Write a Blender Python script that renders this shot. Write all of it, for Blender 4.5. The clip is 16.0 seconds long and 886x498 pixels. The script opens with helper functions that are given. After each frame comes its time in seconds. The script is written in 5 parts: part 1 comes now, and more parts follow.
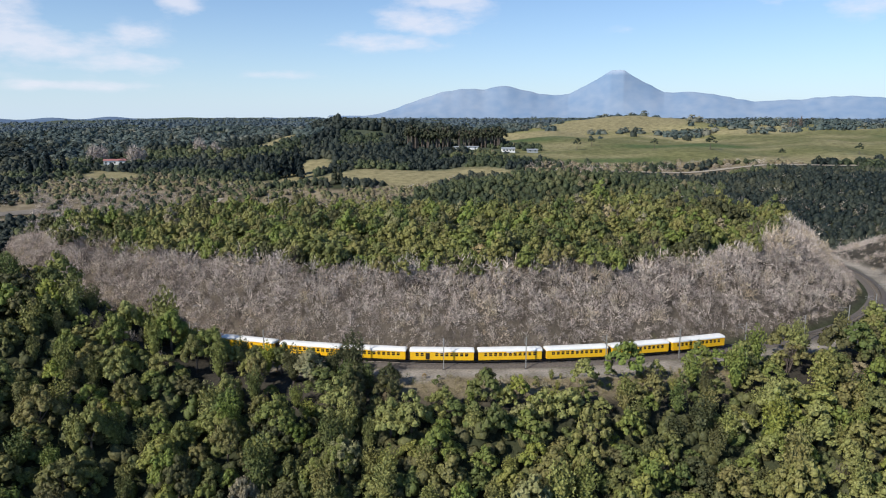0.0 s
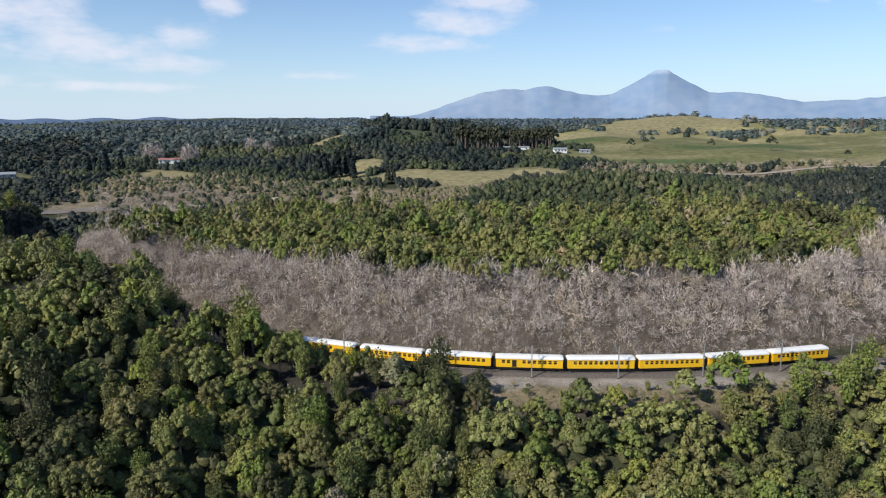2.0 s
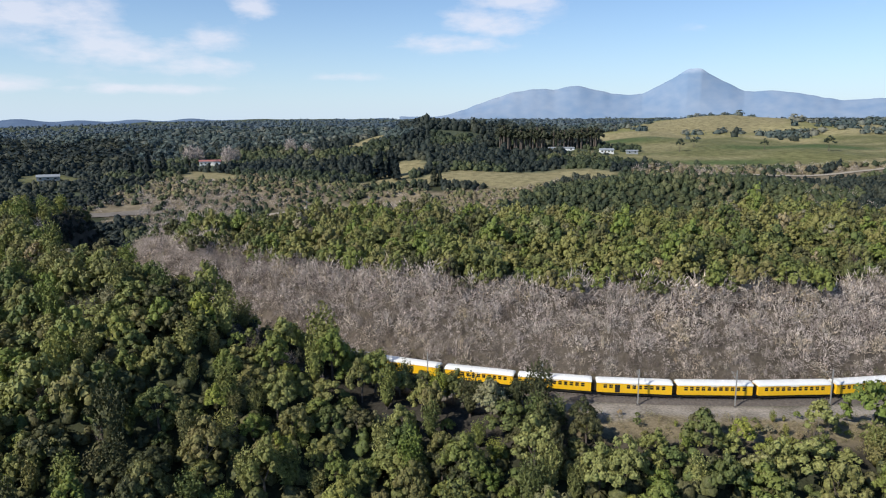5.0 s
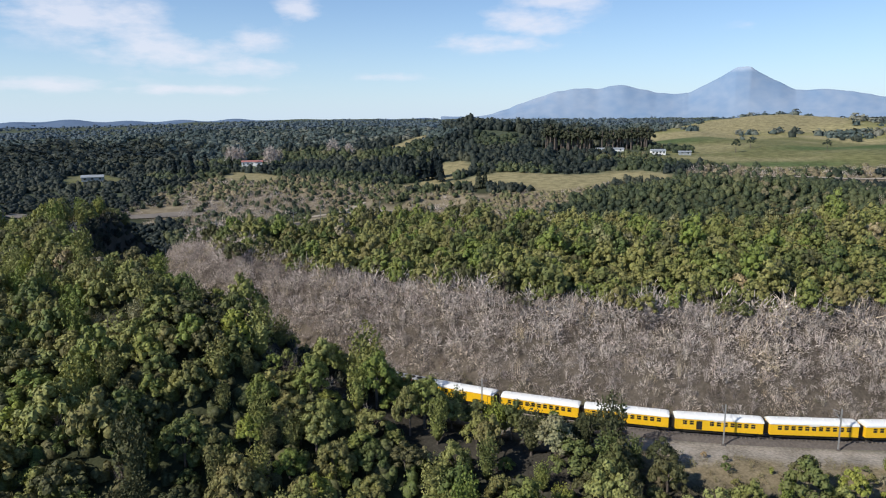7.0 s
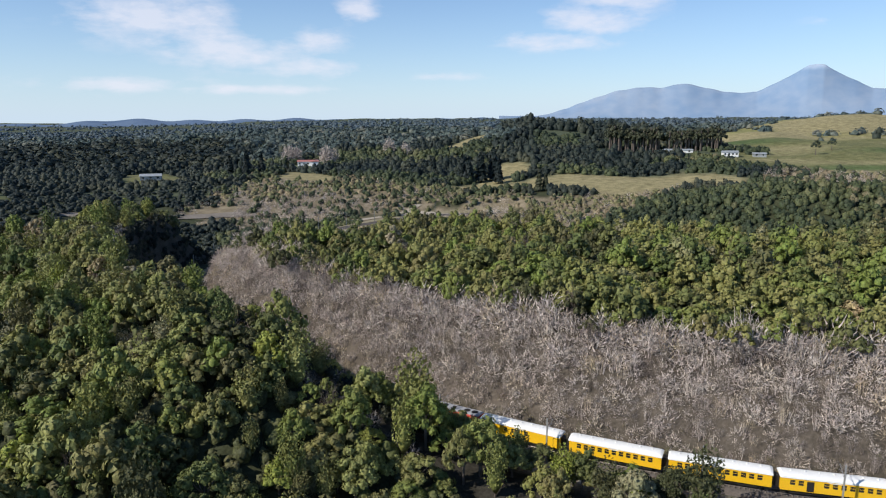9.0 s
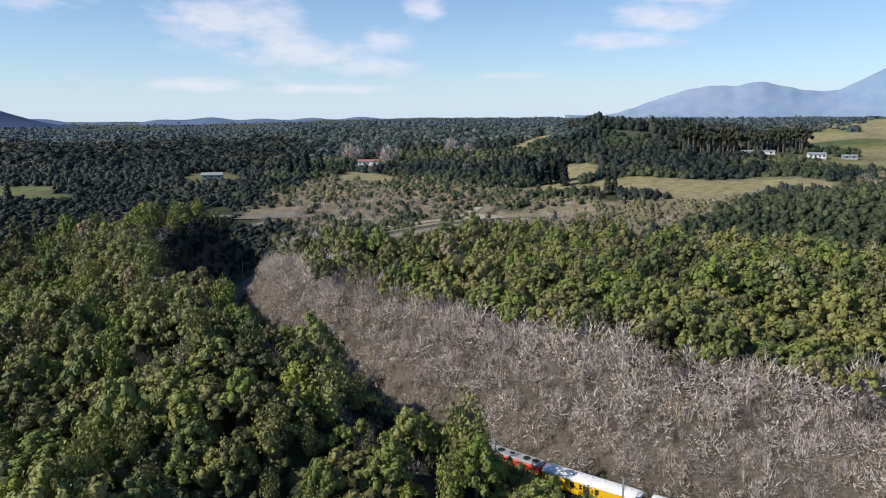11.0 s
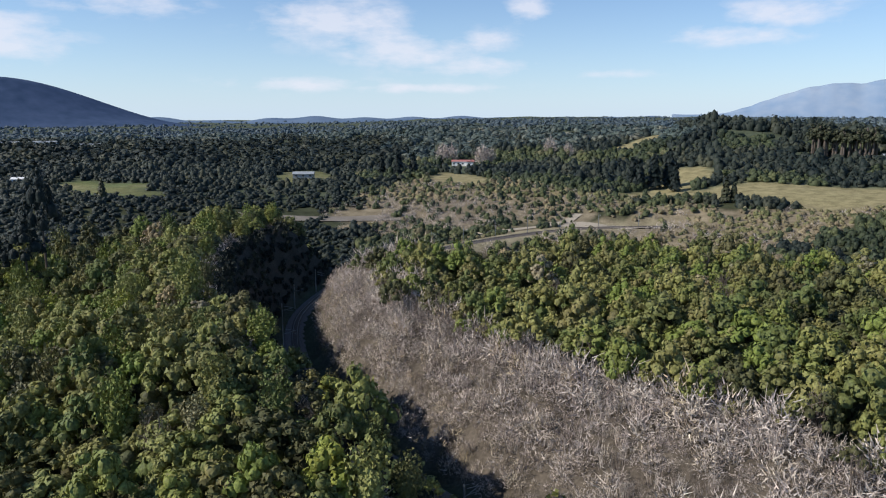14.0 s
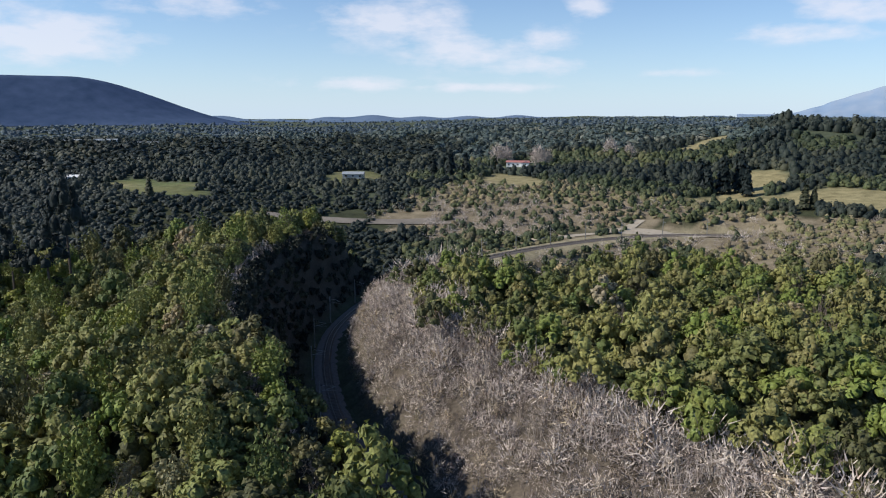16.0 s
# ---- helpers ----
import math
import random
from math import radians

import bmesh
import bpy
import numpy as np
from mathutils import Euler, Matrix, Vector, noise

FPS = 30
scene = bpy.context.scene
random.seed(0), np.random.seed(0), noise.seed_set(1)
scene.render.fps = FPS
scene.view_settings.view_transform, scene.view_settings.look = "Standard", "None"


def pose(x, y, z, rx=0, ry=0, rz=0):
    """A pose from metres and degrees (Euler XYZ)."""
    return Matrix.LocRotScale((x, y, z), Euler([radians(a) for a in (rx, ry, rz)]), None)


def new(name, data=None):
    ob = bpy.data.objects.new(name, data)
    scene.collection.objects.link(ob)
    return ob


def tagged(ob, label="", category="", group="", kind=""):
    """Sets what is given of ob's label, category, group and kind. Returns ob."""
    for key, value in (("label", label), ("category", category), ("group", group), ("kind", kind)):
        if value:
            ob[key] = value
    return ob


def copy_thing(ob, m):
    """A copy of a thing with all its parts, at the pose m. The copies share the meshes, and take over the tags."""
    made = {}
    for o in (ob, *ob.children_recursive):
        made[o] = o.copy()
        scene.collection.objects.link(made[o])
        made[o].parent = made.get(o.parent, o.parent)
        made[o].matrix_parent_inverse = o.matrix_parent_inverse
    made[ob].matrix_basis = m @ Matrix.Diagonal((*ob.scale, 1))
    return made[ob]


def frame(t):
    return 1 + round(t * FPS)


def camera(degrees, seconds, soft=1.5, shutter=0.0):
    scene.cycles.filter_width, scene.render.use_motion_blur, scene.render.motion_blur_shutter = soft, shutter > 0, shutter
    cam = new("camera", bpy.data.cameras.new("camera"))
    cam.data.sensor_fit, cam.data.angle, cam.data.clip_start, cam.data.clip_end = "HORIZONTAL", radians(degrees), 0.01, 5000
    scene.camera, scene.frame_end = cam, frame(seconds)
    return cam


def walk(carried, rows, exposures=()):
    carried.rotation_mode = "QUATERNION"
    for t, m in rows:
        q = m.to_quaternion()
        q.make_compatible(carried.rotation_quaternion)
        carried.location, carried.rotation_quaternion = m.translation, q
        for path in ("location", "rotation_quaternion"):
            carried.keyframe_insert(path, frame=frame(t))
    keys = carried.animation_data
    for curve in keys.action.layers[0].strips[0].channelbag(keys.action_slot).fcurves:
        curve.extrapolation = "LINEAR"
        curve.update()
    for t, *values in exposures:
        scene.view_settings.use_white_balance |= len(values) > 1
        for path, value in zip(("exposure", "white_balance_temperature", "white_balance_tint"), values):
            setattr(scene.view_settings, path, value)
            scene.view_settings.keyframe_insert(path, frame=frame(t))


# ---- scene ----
cam = camera(64.3, 16.0, soft=1.1)
METRES, EYE, TILT, LEAN, TURN = 135.0, 58.5, -10.7, 0.0, 0.0
ROWS = [
    (0.0, 0.0, 0.0, 0.0, 0.0, 0.0, 0.0),
    (0.5, -0.0174, 0.0147, 0.0015, 0.85, 0.0, -0.15),
    (1.0, -0.0383, 0.0268, 0.002, 1.58, 0.02, -0.3),
    (1.5, -0.0616, 0.0369, 0.0023, 2.29, 0.02, -0.45),
    (2.0, -0.0872, 0.0449, 0.0026, 3.01, 0.03, -0.61),
    (2.5, -0.1134, 0.0524, 0.0035, 3.58, 0.02, -0.71),
    (3.0, -0.1363, 0.0634, 0.0051, 4.0, 0.03, -0.72),
    (3.5, -0.1559, 0.0782, 0.008, 4.39, 0.04, -0.74),
    (4.0, -0.1725, 0.0965, 0.012, 4.77, 0.04, -0.76),
    (6.5, -0.228, 0.2224, 0.0361, 7.09, 0.01, -1.06),
    (7.0, -0.2355, 0.2523, 0.0414, 8.41, -0.03, -1.28),
    (7.5, -0.2423, 0.2831, 0.0471, 9.12, -0.07, -1.41),
    (8.0, -0.249, 0.3146, 0.053, 9.9, -0.09, -1.58),
    (8.5, -0.2556, 0.3469, 0.0591, 11.0, -0.13, -1.81),
    (9.0, -0.2622, 0.3795, 0.0651, 12.95, -0.21, -2.18),
    (11.5, -0.2978, 0.5467, 0.0947, 19.23, -0.61, -3.38),
    (12.0, -0.3065, 0.5804, 0.1006, 20.71, -0.72, -3.65),
    (12.5, -0.316, 0.614, 0.1065, 22.17, -0.82, -3.92),
    (13.0, -0.326, 0.6477, 0.1124, 23.61, -0.93, -4.19),
    (13.5, -0.3368, 0.6813, 0.118, 24.93, -1.04, -4.45),
    (14.0, -0.3485, 0.7144, 0.1238, 25.91, -1.13, -4.65),
    (14.5, -0.3609, 0.7475, 0.1293, 26.91, -1.23, -4.85),
    (15.0, -0.3743, 0.7805, 0.1349, 28.31, -1.36, -5.12),
    (15.5, -0.388, 0.8131, 0.1406, 29.8, -1.51, -5.37),
    (16.0, -0.4025, 0.8455, 0.1461, 30.37, -1.58, -5.5),
]
walk(cam, [(t, pose(0, 0, EYE, TILT, LEAN, TURN) @ pose(METRES * x, METRES * y, METRES * z, 90 + pitch, roll, yaw)) for t, x, y, z, yaw, pitch, roll in ROWS], exposures=[(0.0, -0.04, 6280, 10), (16.0, -0.04, 6280, 10)])

# ---- world, sun ----
SUN_EL, SUN_AZ = 37.0, 231.0
world = bpy.data.worlds.new("sky")
scene.world = world
world.use_nodes = True
wn, wl = world.node_tree.nodes, world.node_tree.links
wn.clear()
w_out = wn.new("ShaderNodeOutputWorld")
w_bg = wn.new("ShaderNodeBackground")
w_sky = wn.new("ShaderNodeTexSky")
w_sky.sky_type, w_sky.sun_disc = "NISHITA", False
w_sky.sun_elevation, w_sky.sun_rotation = radians(SUN_EL), radians(SUN_AZ)
w_sky.altitude, w_sky.air_density, w_sky.dust_density, w_sky.ozone_density = 700, 1.0, 0.0, 2.0
w_bg.inputs["Strength"].default_value = 0.112


def wmath(op, a, b=None, clamp=False):
    n = wn.new("ShaderNodeMath")
    n.operation, n.use_clamp = op, clamp
    for i, v in enumerate((a, b)):
        if v is None:
            continue
        if isinstance(v, (int, float)):
            n.inputs[i].default_value = v
        else:
            wl.new(v, n.inputs[i])
    return n.outputs[0]


# fair-weather clouds: heading and height above the horizon, half-width and half-height in degrees, thickness
CLOUDS = [(-59, 5.2, 5.5, 1.8, 1.0), (-66, 6.5, 6, 2.2, 1.0), (-50, 7.8, 6, 0.9, 0.7), (-34.5, 7.0, 5.2, 1.8, 0.95), (-37, 2.4, 6.5, 0.7, 0.6), (-29, 4.8, 5.6, 1.3, 0.85),
          (-24, 3.8, 5.0, 0.9, 0.7), (-19.7, 8.0, 1.8, 1.0, 0.75), (-22.6, 5.6, 2.4, 1.2, 0.6), (-1.5, 7.2, 4.0, 1.3, 0.85), (-4.5, 5.7, 5.0, 0.8, 0.7), (0.5, 8.8, 4.2, 1.0, 0.9),
          (30, 7.3, 3, 1.0, 0.6), (-12.5, 3.1, 2.8, 0.4, 0.6), (-28.5, 2.1, 7, 0.4, 0.7), (24.5, 8.0, 3, 0.5, 0.5), (14, 6.4, 1.2, 0.4, 0.35)]
w_co = wn.new("ShaderNodeTexCoord")
w_sep = wn.new("ShaderNodeSeparateXYZ")
wl.new(w_co.outputs["Generated"], w_sep.inputs[0])
w_az = wmath("ARCTAN2", w_sep.outputs["X"], w_sep.outputs["Y"])
w_el = wmath("ARCSINE", w_sep.outputs["Z"])
w_comb = wn.new("ShaderNodeCombineXYZ")
wl.new(w_az, w_comb.inputs[0])
wl.new(wmath("MULTIPLY", w_el, 2.6), w_comb.inputs[1])
w_n1 = wn.new("ShaderNodeTexNoise")
w_n1.inputs["Scale"].default_value, w_n1.inputs["Detail"].default_value = 16.0, 8
w_n1.inputs["Roughness"].default_value = 0.58
wl.new(w_comb.outputs[0], w_n1.inputs["Vector"])
w_sum = None
for ca, ce, cw, ch, ck in CLOUDS:
    u = wmath("DIVIDE", wmath("SUBTRACT", w_az, radians(ca)), radians(cw))
    v = wmath("DIVIDE", wmath("SUBTRACT", w_el, radians(ce)), radians(ch))
    q = wmath("MULTIPLY", wmath("EXPONENT", wmath("MULTIPLY", wmath("ADD", wmath("MULTIPLY", u, u), wmath("MULTIPLY", v, v)), -1.0)), ck)
    w_sum = q if w_sum is None else wmath("MAXIMUM", w_sum, q)
w_cov = wmath("MULTIPLY", wmath("SUBTRACT", wmath("ADD", w_sum, wmath("MULTIPLY", wmath("SUBTRACT", w_n1.outputs["Fac"], 0.5), 1.9)), 0.18), 1.5, True)
w_fac = wmath("MULTIPLY", wmath("MULTIPLY", w_cov, wmath("MINIMUM", wmath("MULTIPLY", w_sum, 2.6), 1.0)), 0.68)
w_mul = wn.new("ShaderNodeMixRGB")
w_mul.blend_type = "MULTIPLY"
w_mul.inputs["Fac"].default_value = 1.0
w_mul.inputs["Color2"].default_value = (0.85, 0.99, 1.16, 1)
wl.new(w_sky.outputs[0], w_mul.inputs["Color1"])
w_mix = wn.new("ShaderNodeMixRGB")
w_mix.inputs["Color2"].default_value = (8.0, 7.9, 8.5, 1)
wl.new(w_fac, w_mix.inputs["Fac"])
w_hor = wn.new("ShaderNodeMixRGB")
w_hor.inputs["Color2"].default_value = (5.6, 6.8, 8.1, 1)
wl.new(wmath("MULTIPLY", wmath("EXPONENT", wmath("MULTIPLY", wmath("ABSOLUTE", w_el), -11.0)), 0.85), w_hor.inputs["Fac"])
wl.new(w_mul.outputs[0], w_hor.inputs["Color1"])
wl.new(w_hor.outputs[0], w_mix.inputs["Color1"])
wl.new(w_mix.outputs[0], w_bg.inputs["Color"])
wl.new(w_bg.outputs[0], w_out.inputs[0])

sun = new("sun", bpy.data.lights.new("sun", "SUN"))
sun.data.energy, sun.data.angle, sun.data.color = 5.4, radians(0.6), (1.0, 0.93, 0.82)
az, el = radians(SUN_AZ), radians(SUN_EL)
sun_dir = Vector((math.sin(az) * math.cos(el), math.cos(az) * math.cos(el), math.sin(el)))
sun.matrix_world = Matrix.Translation((0, 0, 300)) @ sun_dir.to_track_quat("Z", "Y").to_matrix().to_4x4()


# ---- materials ----
def mat(name, color, rough=0.8, metal=0.0, var=0.25, scale=1.0, bump=0.0, spec=0.3, colors=None, coord="Object"):
    """A surface with a base colour that varies at two scales."""
    m = bpy.data.materials.new(name)
    m.use_nodes = True
    nt = m.node_tree
    n, l = nt.nodes, nt.links
    b = n["Principled BSDF"]
    b.inputs["Roughness"].default_value, b.inputs["Metallic"].default_value = rough, metal
    b.inputs["Specular IOR Level"].default_value = spec
    tc = n.new("ShaderNodeTexCoord")
    big, small = n.new("ShaderNodeTexNoise"), n.new("ShaderNodeTexNoise")
    big.inputs["Scale"].default_value, small.inputs["Scale"].default_value = 0.35 * scale, 4.0 * scale
    big.inputs["Detail"].default_value, small.inputs["Detail"].default_value = 4, 5
    for t in (big, small):
        l.new(tc.outputs[coord], t.inputs["Vector"])
    mix = n.new("ShaderNodeMath")
    mix.operation = "ADD"
    l.new(big.outputs["Fac"], mix.inputs[0])
    l.new(small.outputs["Fac"], mix.inputs[1])
    ramp = n.new("ShaderNodeMapRange")
    ramp.inputs["From Min"].default_value, ramp.inputs["From Max"].default_value = 0.7, 1.3
    l.new(mix.outputs[0], ramp.inputs["Value"])
    c = n.new("ShaderNodeMixRGB")
    lo, hi = colors or (tuple(v * (1 - var) for v in color), tuple(min(1, v * (1 + var)) for v in color))
    c.inputs["Color1"].default_value, c.inputs["Color2"].default_value = (*lo, 1), (*hi, 1)
    l.new(ramp.outputs[0], c.inputs["Fac"])
    l.new(c.outputs[0], b.inputs["Base Color"])
    if bump:
        bn = n.new("ShaderNodeBump")
        bn.inputs["Strength"].default_value, bn.inputs["Distance"].default_value = bump, 0.1 / scale
        l.new(small.outputs["Fac"], bn.inputs["Height"])
        l.new(bn.outputs[0], b.inputs["Normal"])
    return m


def leaf_mat(name, stops, rough=0.6, glow=0.25, spec=0.2, grain=2.6):
    """Foliage: a colour for each plant, varied leaf by leaf, that lets some light through."""
    m = bpy.data.materials.new(name)
    m.use_nodes = True
    nt = m.node_tree
    n, l = nt.nodes, nt.links
    b = n["Principled BSDF"]
    out = n["Material Output"]
    at = n.new("ShaderNodeAttribute")
    at.attribute_name = "tint"
    ob = n.new("ShaderNodeObjectInfo")
    geo = n.new("ShaderNodeNewGeometry")
    add = n.new("ShaderNodeMath")
    add.operation = "ADD"
    l.new(at.outputs["Fac"], add.inputs[0])
    own = n.new("ShaderNodeSeparateColor")
    l.new(ob.outputs["Color"], own.inputs[0])
    l.new(own.outputs[0], add.inputs[1])
    fr = n.new("ShaderNodeMath")
    fr.operation = "FRACT"
    l.new(add.outputs[0], fr.inputs[0])
    ramp = n.new("ShaderNodeValToRGB")
    els = ramp.color_ramp.elements
    for i, (p, c) in enumerate(stops):
        e = els[i] if i < 2 else els.new(p)
        e.position, e.color = p, (*c, 1)
    l.new(fr.outputs[0], ramp.inputs[0])
    hs = n.new("ShaderNodeHueSaturation")
    val = n.new("ShaderNodeMapRange")
    val.inputs["To Min"].default_value, val.inputs["To Max"].default_value = 0.88, 1.12
    l.new(geo.outputs["Random Per Island"], val.inputs["Value"])
    fine, broad = n.new("ShaderNodeTexNoise"), n.new("ShaderNodeTexNoise")
    fine.inputs["Scale"].default_value, fine.inputs["Detail"].default_value = grain, 3
    broad.inputs["Scale"].default_value, broad.inputs["Detail"].default_value = 0.35, 2
    for t in (fine, broad):
        l.new(geo.outputs["Position"], t.inputs["Vector"])
    vary = n.new("ShaderNodeMapRange")
    vary.inputs["From Min"].default_value, vary.inputs["From Max"].default_value = 0.33, 0.67
    vary.inputs["To Min"].default_value, vary.inputs["To Max"].default_value = 0.62, 1.38
    l.new(fine.outputs["Fac"], vary.inputs["Value"])
    both = n.new("ShaderNodeMath")
    both.operation = "MULTIPLY"
    l.new(vary.outputs[0], both.inputs[0])
    l.new(val.outputs[0], both.inputs[1])
    l.new(both.outputs[0], hs.inputs["Value"])
    hue = n.new("ShaderNodeMapRange")
    hue.inputs["To Min"].default_value, hue.inputs["To Max"].default_value = 0.47, 0.53
    l.new(broad.outputs["Fac"], hue.inputs["Value"])
    l.new(hue.outputs[0], hs.inputs["Hue"])
    bp = n.new("ShaderNodeBump")
    bp.inputs["Strength"].default_value, bp.inputs["Distance"].default_value = 0.6, 0.6 / grain
    l.new(fine.outputs["Fac"], bp.inputs["Height"])
    l.new(bp.outputs[0], b.inputs["Normal"])
    l.new(ramp.outputs[0], hs.inputs["Color"])
    l.new(hs.outputs[0], b.inputs["Base Color"])
    b.inputs["Roughness"].default_value = rough
    b.inputs["Specular IOR Level"].default_value = spec
    if glow:
        tr = n.new("ShaderNodeBsdfTranslucent")
        l.new(hs.outputs[0], tr.inputs["Color"])
        mx = n.new("ShaderNodeMixShader")
        mx.inputs[0].default_value = glow
        l.new(b.outputs[0], mx.inputs[1])
        l.new(tr.outputs[0], mx.inputs[2])
        l.new(mx.outputs[0], out.inputs["Surface"])
    return m


M_BUSH = leaf_mat("bush_leaves", [(0.0, (0.062, 0.07, 0.03)), (0.16, (0.115, 0.107, 0.046)), (0.3, (0.1, 0.128, 0.038)), (0.42, (0.19, 0.17, 0.064)), (0.55, (0.15, 0.19, 0.042)),
                                  (0.68, (0.21, 0.195, 0.07)), (0.8, (0.22, 0.242, 0.045)), (0.92, (0.235, 0.21, 0.14)), (1.0, (0.35, 0.26, 0.13))], glow=0.1)
M_FAR = leaf_mat("far_leaves", [(0.0, (0.03, 0.041, 0.024)), (0.4, (0.054, 0.068, 0.032)), (0.75, (0.096, 0.105, 0.044)), (1.0, (0.16, 0.135, 0.08))], glow=0.05, grain=1.0)
# dark conifers; also paints shade onto left woods, eastern valley and cutting wall
M_DARK = leaf_mat("dark_and_shaded_leaves", [(0.0, (0.012, 0.019, 0.017)), (0.5, (0.028, 0.036, 0.027)), (1.0, (0.064, 0.066, 0.04))], glow=0.0, grain=1.5)
M_PINE = leaf_mat("pine_needles", [(0.0, (0.05, 0.055, 0.03)), (1.0, (0.075, 0.075, 0.038))], glow=0.0)
# skyline leaves: blue distance haze put into the base colour
M_DIST_BLUE = leaf_mat("haze_tinted_leaves", [(0.0, (0.06, 0.088, 0.11)), (1.0, (0.11, 0.135, 0.14))], glow=0.0, grain=0.4)
M_TWIG = leaf_mat("bare_twigs", [(0.0, (0.16, 0.13, 0.11)), (0.35, (0.39, 0.335, 0.295)), (0.75, (0.57, 0.495, 0.435)), (1.0, (0.42, 0.34, 0.23))], rough=0.9, glow=0.0, spec=0.1, grain=1.2)
M_SCRUB = leaf_mat("dry_scrub", [(0.0, (0.13, 0.115, 0.07)), (0.3, (0.22, 0.18, 0.115)), (0.6, (0.16, 0.16, 0.075)), (1.0, (0.27, 0.215, 0.14))], rough=0.9, glow=0.05, spec=0.1, grain=1.6)
# far leaves, paler and bluer: haze painted into the colour
M_DIST = leaf_mat("haze_tinted_far_leaves", [(0.0, (0.042, 0.062, 0.06)), (0.5, (0.082, 0.104, 0.09)), (1.0, (0.17, 0.165, 0.125))], glow=0.0, grain=0.6)
M_BARK = mat("bark", (0.11, 0.09, 0.075), 0.9, scale=3, bump=0.4)
M_YELLOW = mat("yellow_paint", (0.80, 0.47, 0.014), 0.35, var=0.06, scale=0.8, spec=0.5)
M_ROOF = mat("white_roof_paint", (0.78, 0.77, 0.73), 0.55, var=0.08, scale=1.2)
M_BLACK = mat("black_underframe", (0.022, 0.02, 0.019), 0.7, var=0.4, scale=3)
M_RED = mat("red_paint", (0.55, 0.05, 0.025), 0.35, var=0.1, spec=0.5)
M_GREY = mat("grey_roof_paint", (0.33, 0.33, 0.33), 0.5, var=0.12)
M_WHITE = mat("white_paint", (0.78, 0.77, 0.74), 0.5, var=0.06)
M_GLASS = mat("dark_glass", (0.02, 0.022, 0.025), 0.08, var=0.2, spec=0.6)
M_STEEL = mat("rail_steel", (0.2, 0.17, 0.15), 0.45, 0.8, scale=4)
M_GALV = mat("galvanised_steel", (0.36, 0.36, 0.35), 0.5, 0.4, var=0.15, scale=3)
M_BALLAST = mat("ballast_gravel", (0.12, 0.103, 0.09), 0.95, var=0.35, scale=5, bump=0.6)
M_SLEEPER = mat("sleeper_wood", (0.13, 0.11, 0.09), 0.9, var=0.3, scale=3)
M_DIRT = mat("pale_dirt", (0.36, 0.31, 0.24), 0.95, var=0.2, scale=0.6)
M_SILT = mat("silt_flat", (0.19, 0.165, 0.135), 0.95, var=0.25, scale=0.3)
M_REDROOF = mat("red_iron_roof", (0.40, 0.17, 0.14), 0.5, var=0.15)
M_GREYROOF = mat("grey_iron_roof", (0.3, 0.32, 0.33), 0.45, var=0.15)
M_GRASSBLADE = leaf_mat("dry_grass", [(0.0, (0.2, 0.17, 0.09)), (0.5, (0.28, 0.24, 0.13)), (1.0, (0.13, 0.14, 0.05))], rough=0.9, glow=0.1, spec=0.1)


# ---- plan: the railway and the lie of the land ----
TRACK_PLAN = [(148, 345), (158, 300), (157, 262), (147, 232), (132.5, 211), (116, 195), (98, 183), (75.5, 174.3), (51.5, 167.2), (35, 163.8), (19, 162.2),
              (0, 161.6), (-16, 163), (-33, 165.8), (-52, 171), (-75, 179), (-97, 188), (-118, 200.5), (-132, 210.5), (-145.5, 223), (-160, 239),
              (-172, 257), (-181, 280), (-186, 303), (-187, 327), (-185, 355), (-176, 389), (-162, 421), (-145, 447), (-125, 463), (-97, 477)]


def smooth_line(pts, step):
    """Catmull-Rom through the points, resampled at an even step."""
    p = np.array(pts, float)
    p = np.vstack([2 * p[0] - p[1], p, 2 * p[-1] - p[-2]])
    out = []
    for i in range(1, len(p) - 2):
        for u in np.linspace(0, 1, 24, endpoint=False):
            a, b, c, d = p[i - 1:i + 3]
            out.append(0.5 * (2 * b + (c - a) * u + (2 * a - 5 * b + 4 * c - d) * u ** 2 + (3 * b - 3 * c + d - a) * u ** 3))
    out = np.array(out + [p[-2]])
    s = np.r_[0, np.cumsum(np.linalg.norm(np.diff(out, axis=0), axis=1))]
    q = np.arange(0, s[-1], step)
    return np.stack([np.interp(q, s, out[:, k]) for k in range(out.shape[1])], 1)


LINE = smooth_line(TRACK_PLAN, 1.0)
TANG = np.gradient(LINE, axis=0)
TANG /= np.linalg.norm(TANG, axis=1)[:, None]


def S(x):
    x = np.clip(x, 0, 1)
    return x * x * (3 - 2 * x)


def track_offset(x, y):
    """Signed distance from the railway: positive on the hill's side."""
    x, y = np.asarray(x, float).ravel(), np.asarray(y, float).ravel()
    L, T = LINE[::3], TANG[::3]
    out = np.empty(len(x))
    for i in range(0, len(x), 20000):
        dx, dy = x[i:i + 20000, None] - L[None, :, 0], y[i:i + 20000, None] - L[None, :, 1]
        k = (dx * dx + dy * dy).argmin(1)
        r = np.arange(len(k))
        ddx, ddy = dx[r, k], dy[r, k]
        cross = T[k, 0] * ddy - T[k, 1] * ddx
        out[i:i + 20000] = np.where(cross > 0, -1, 1) * np.hypot(ddx, ddy)
    return out


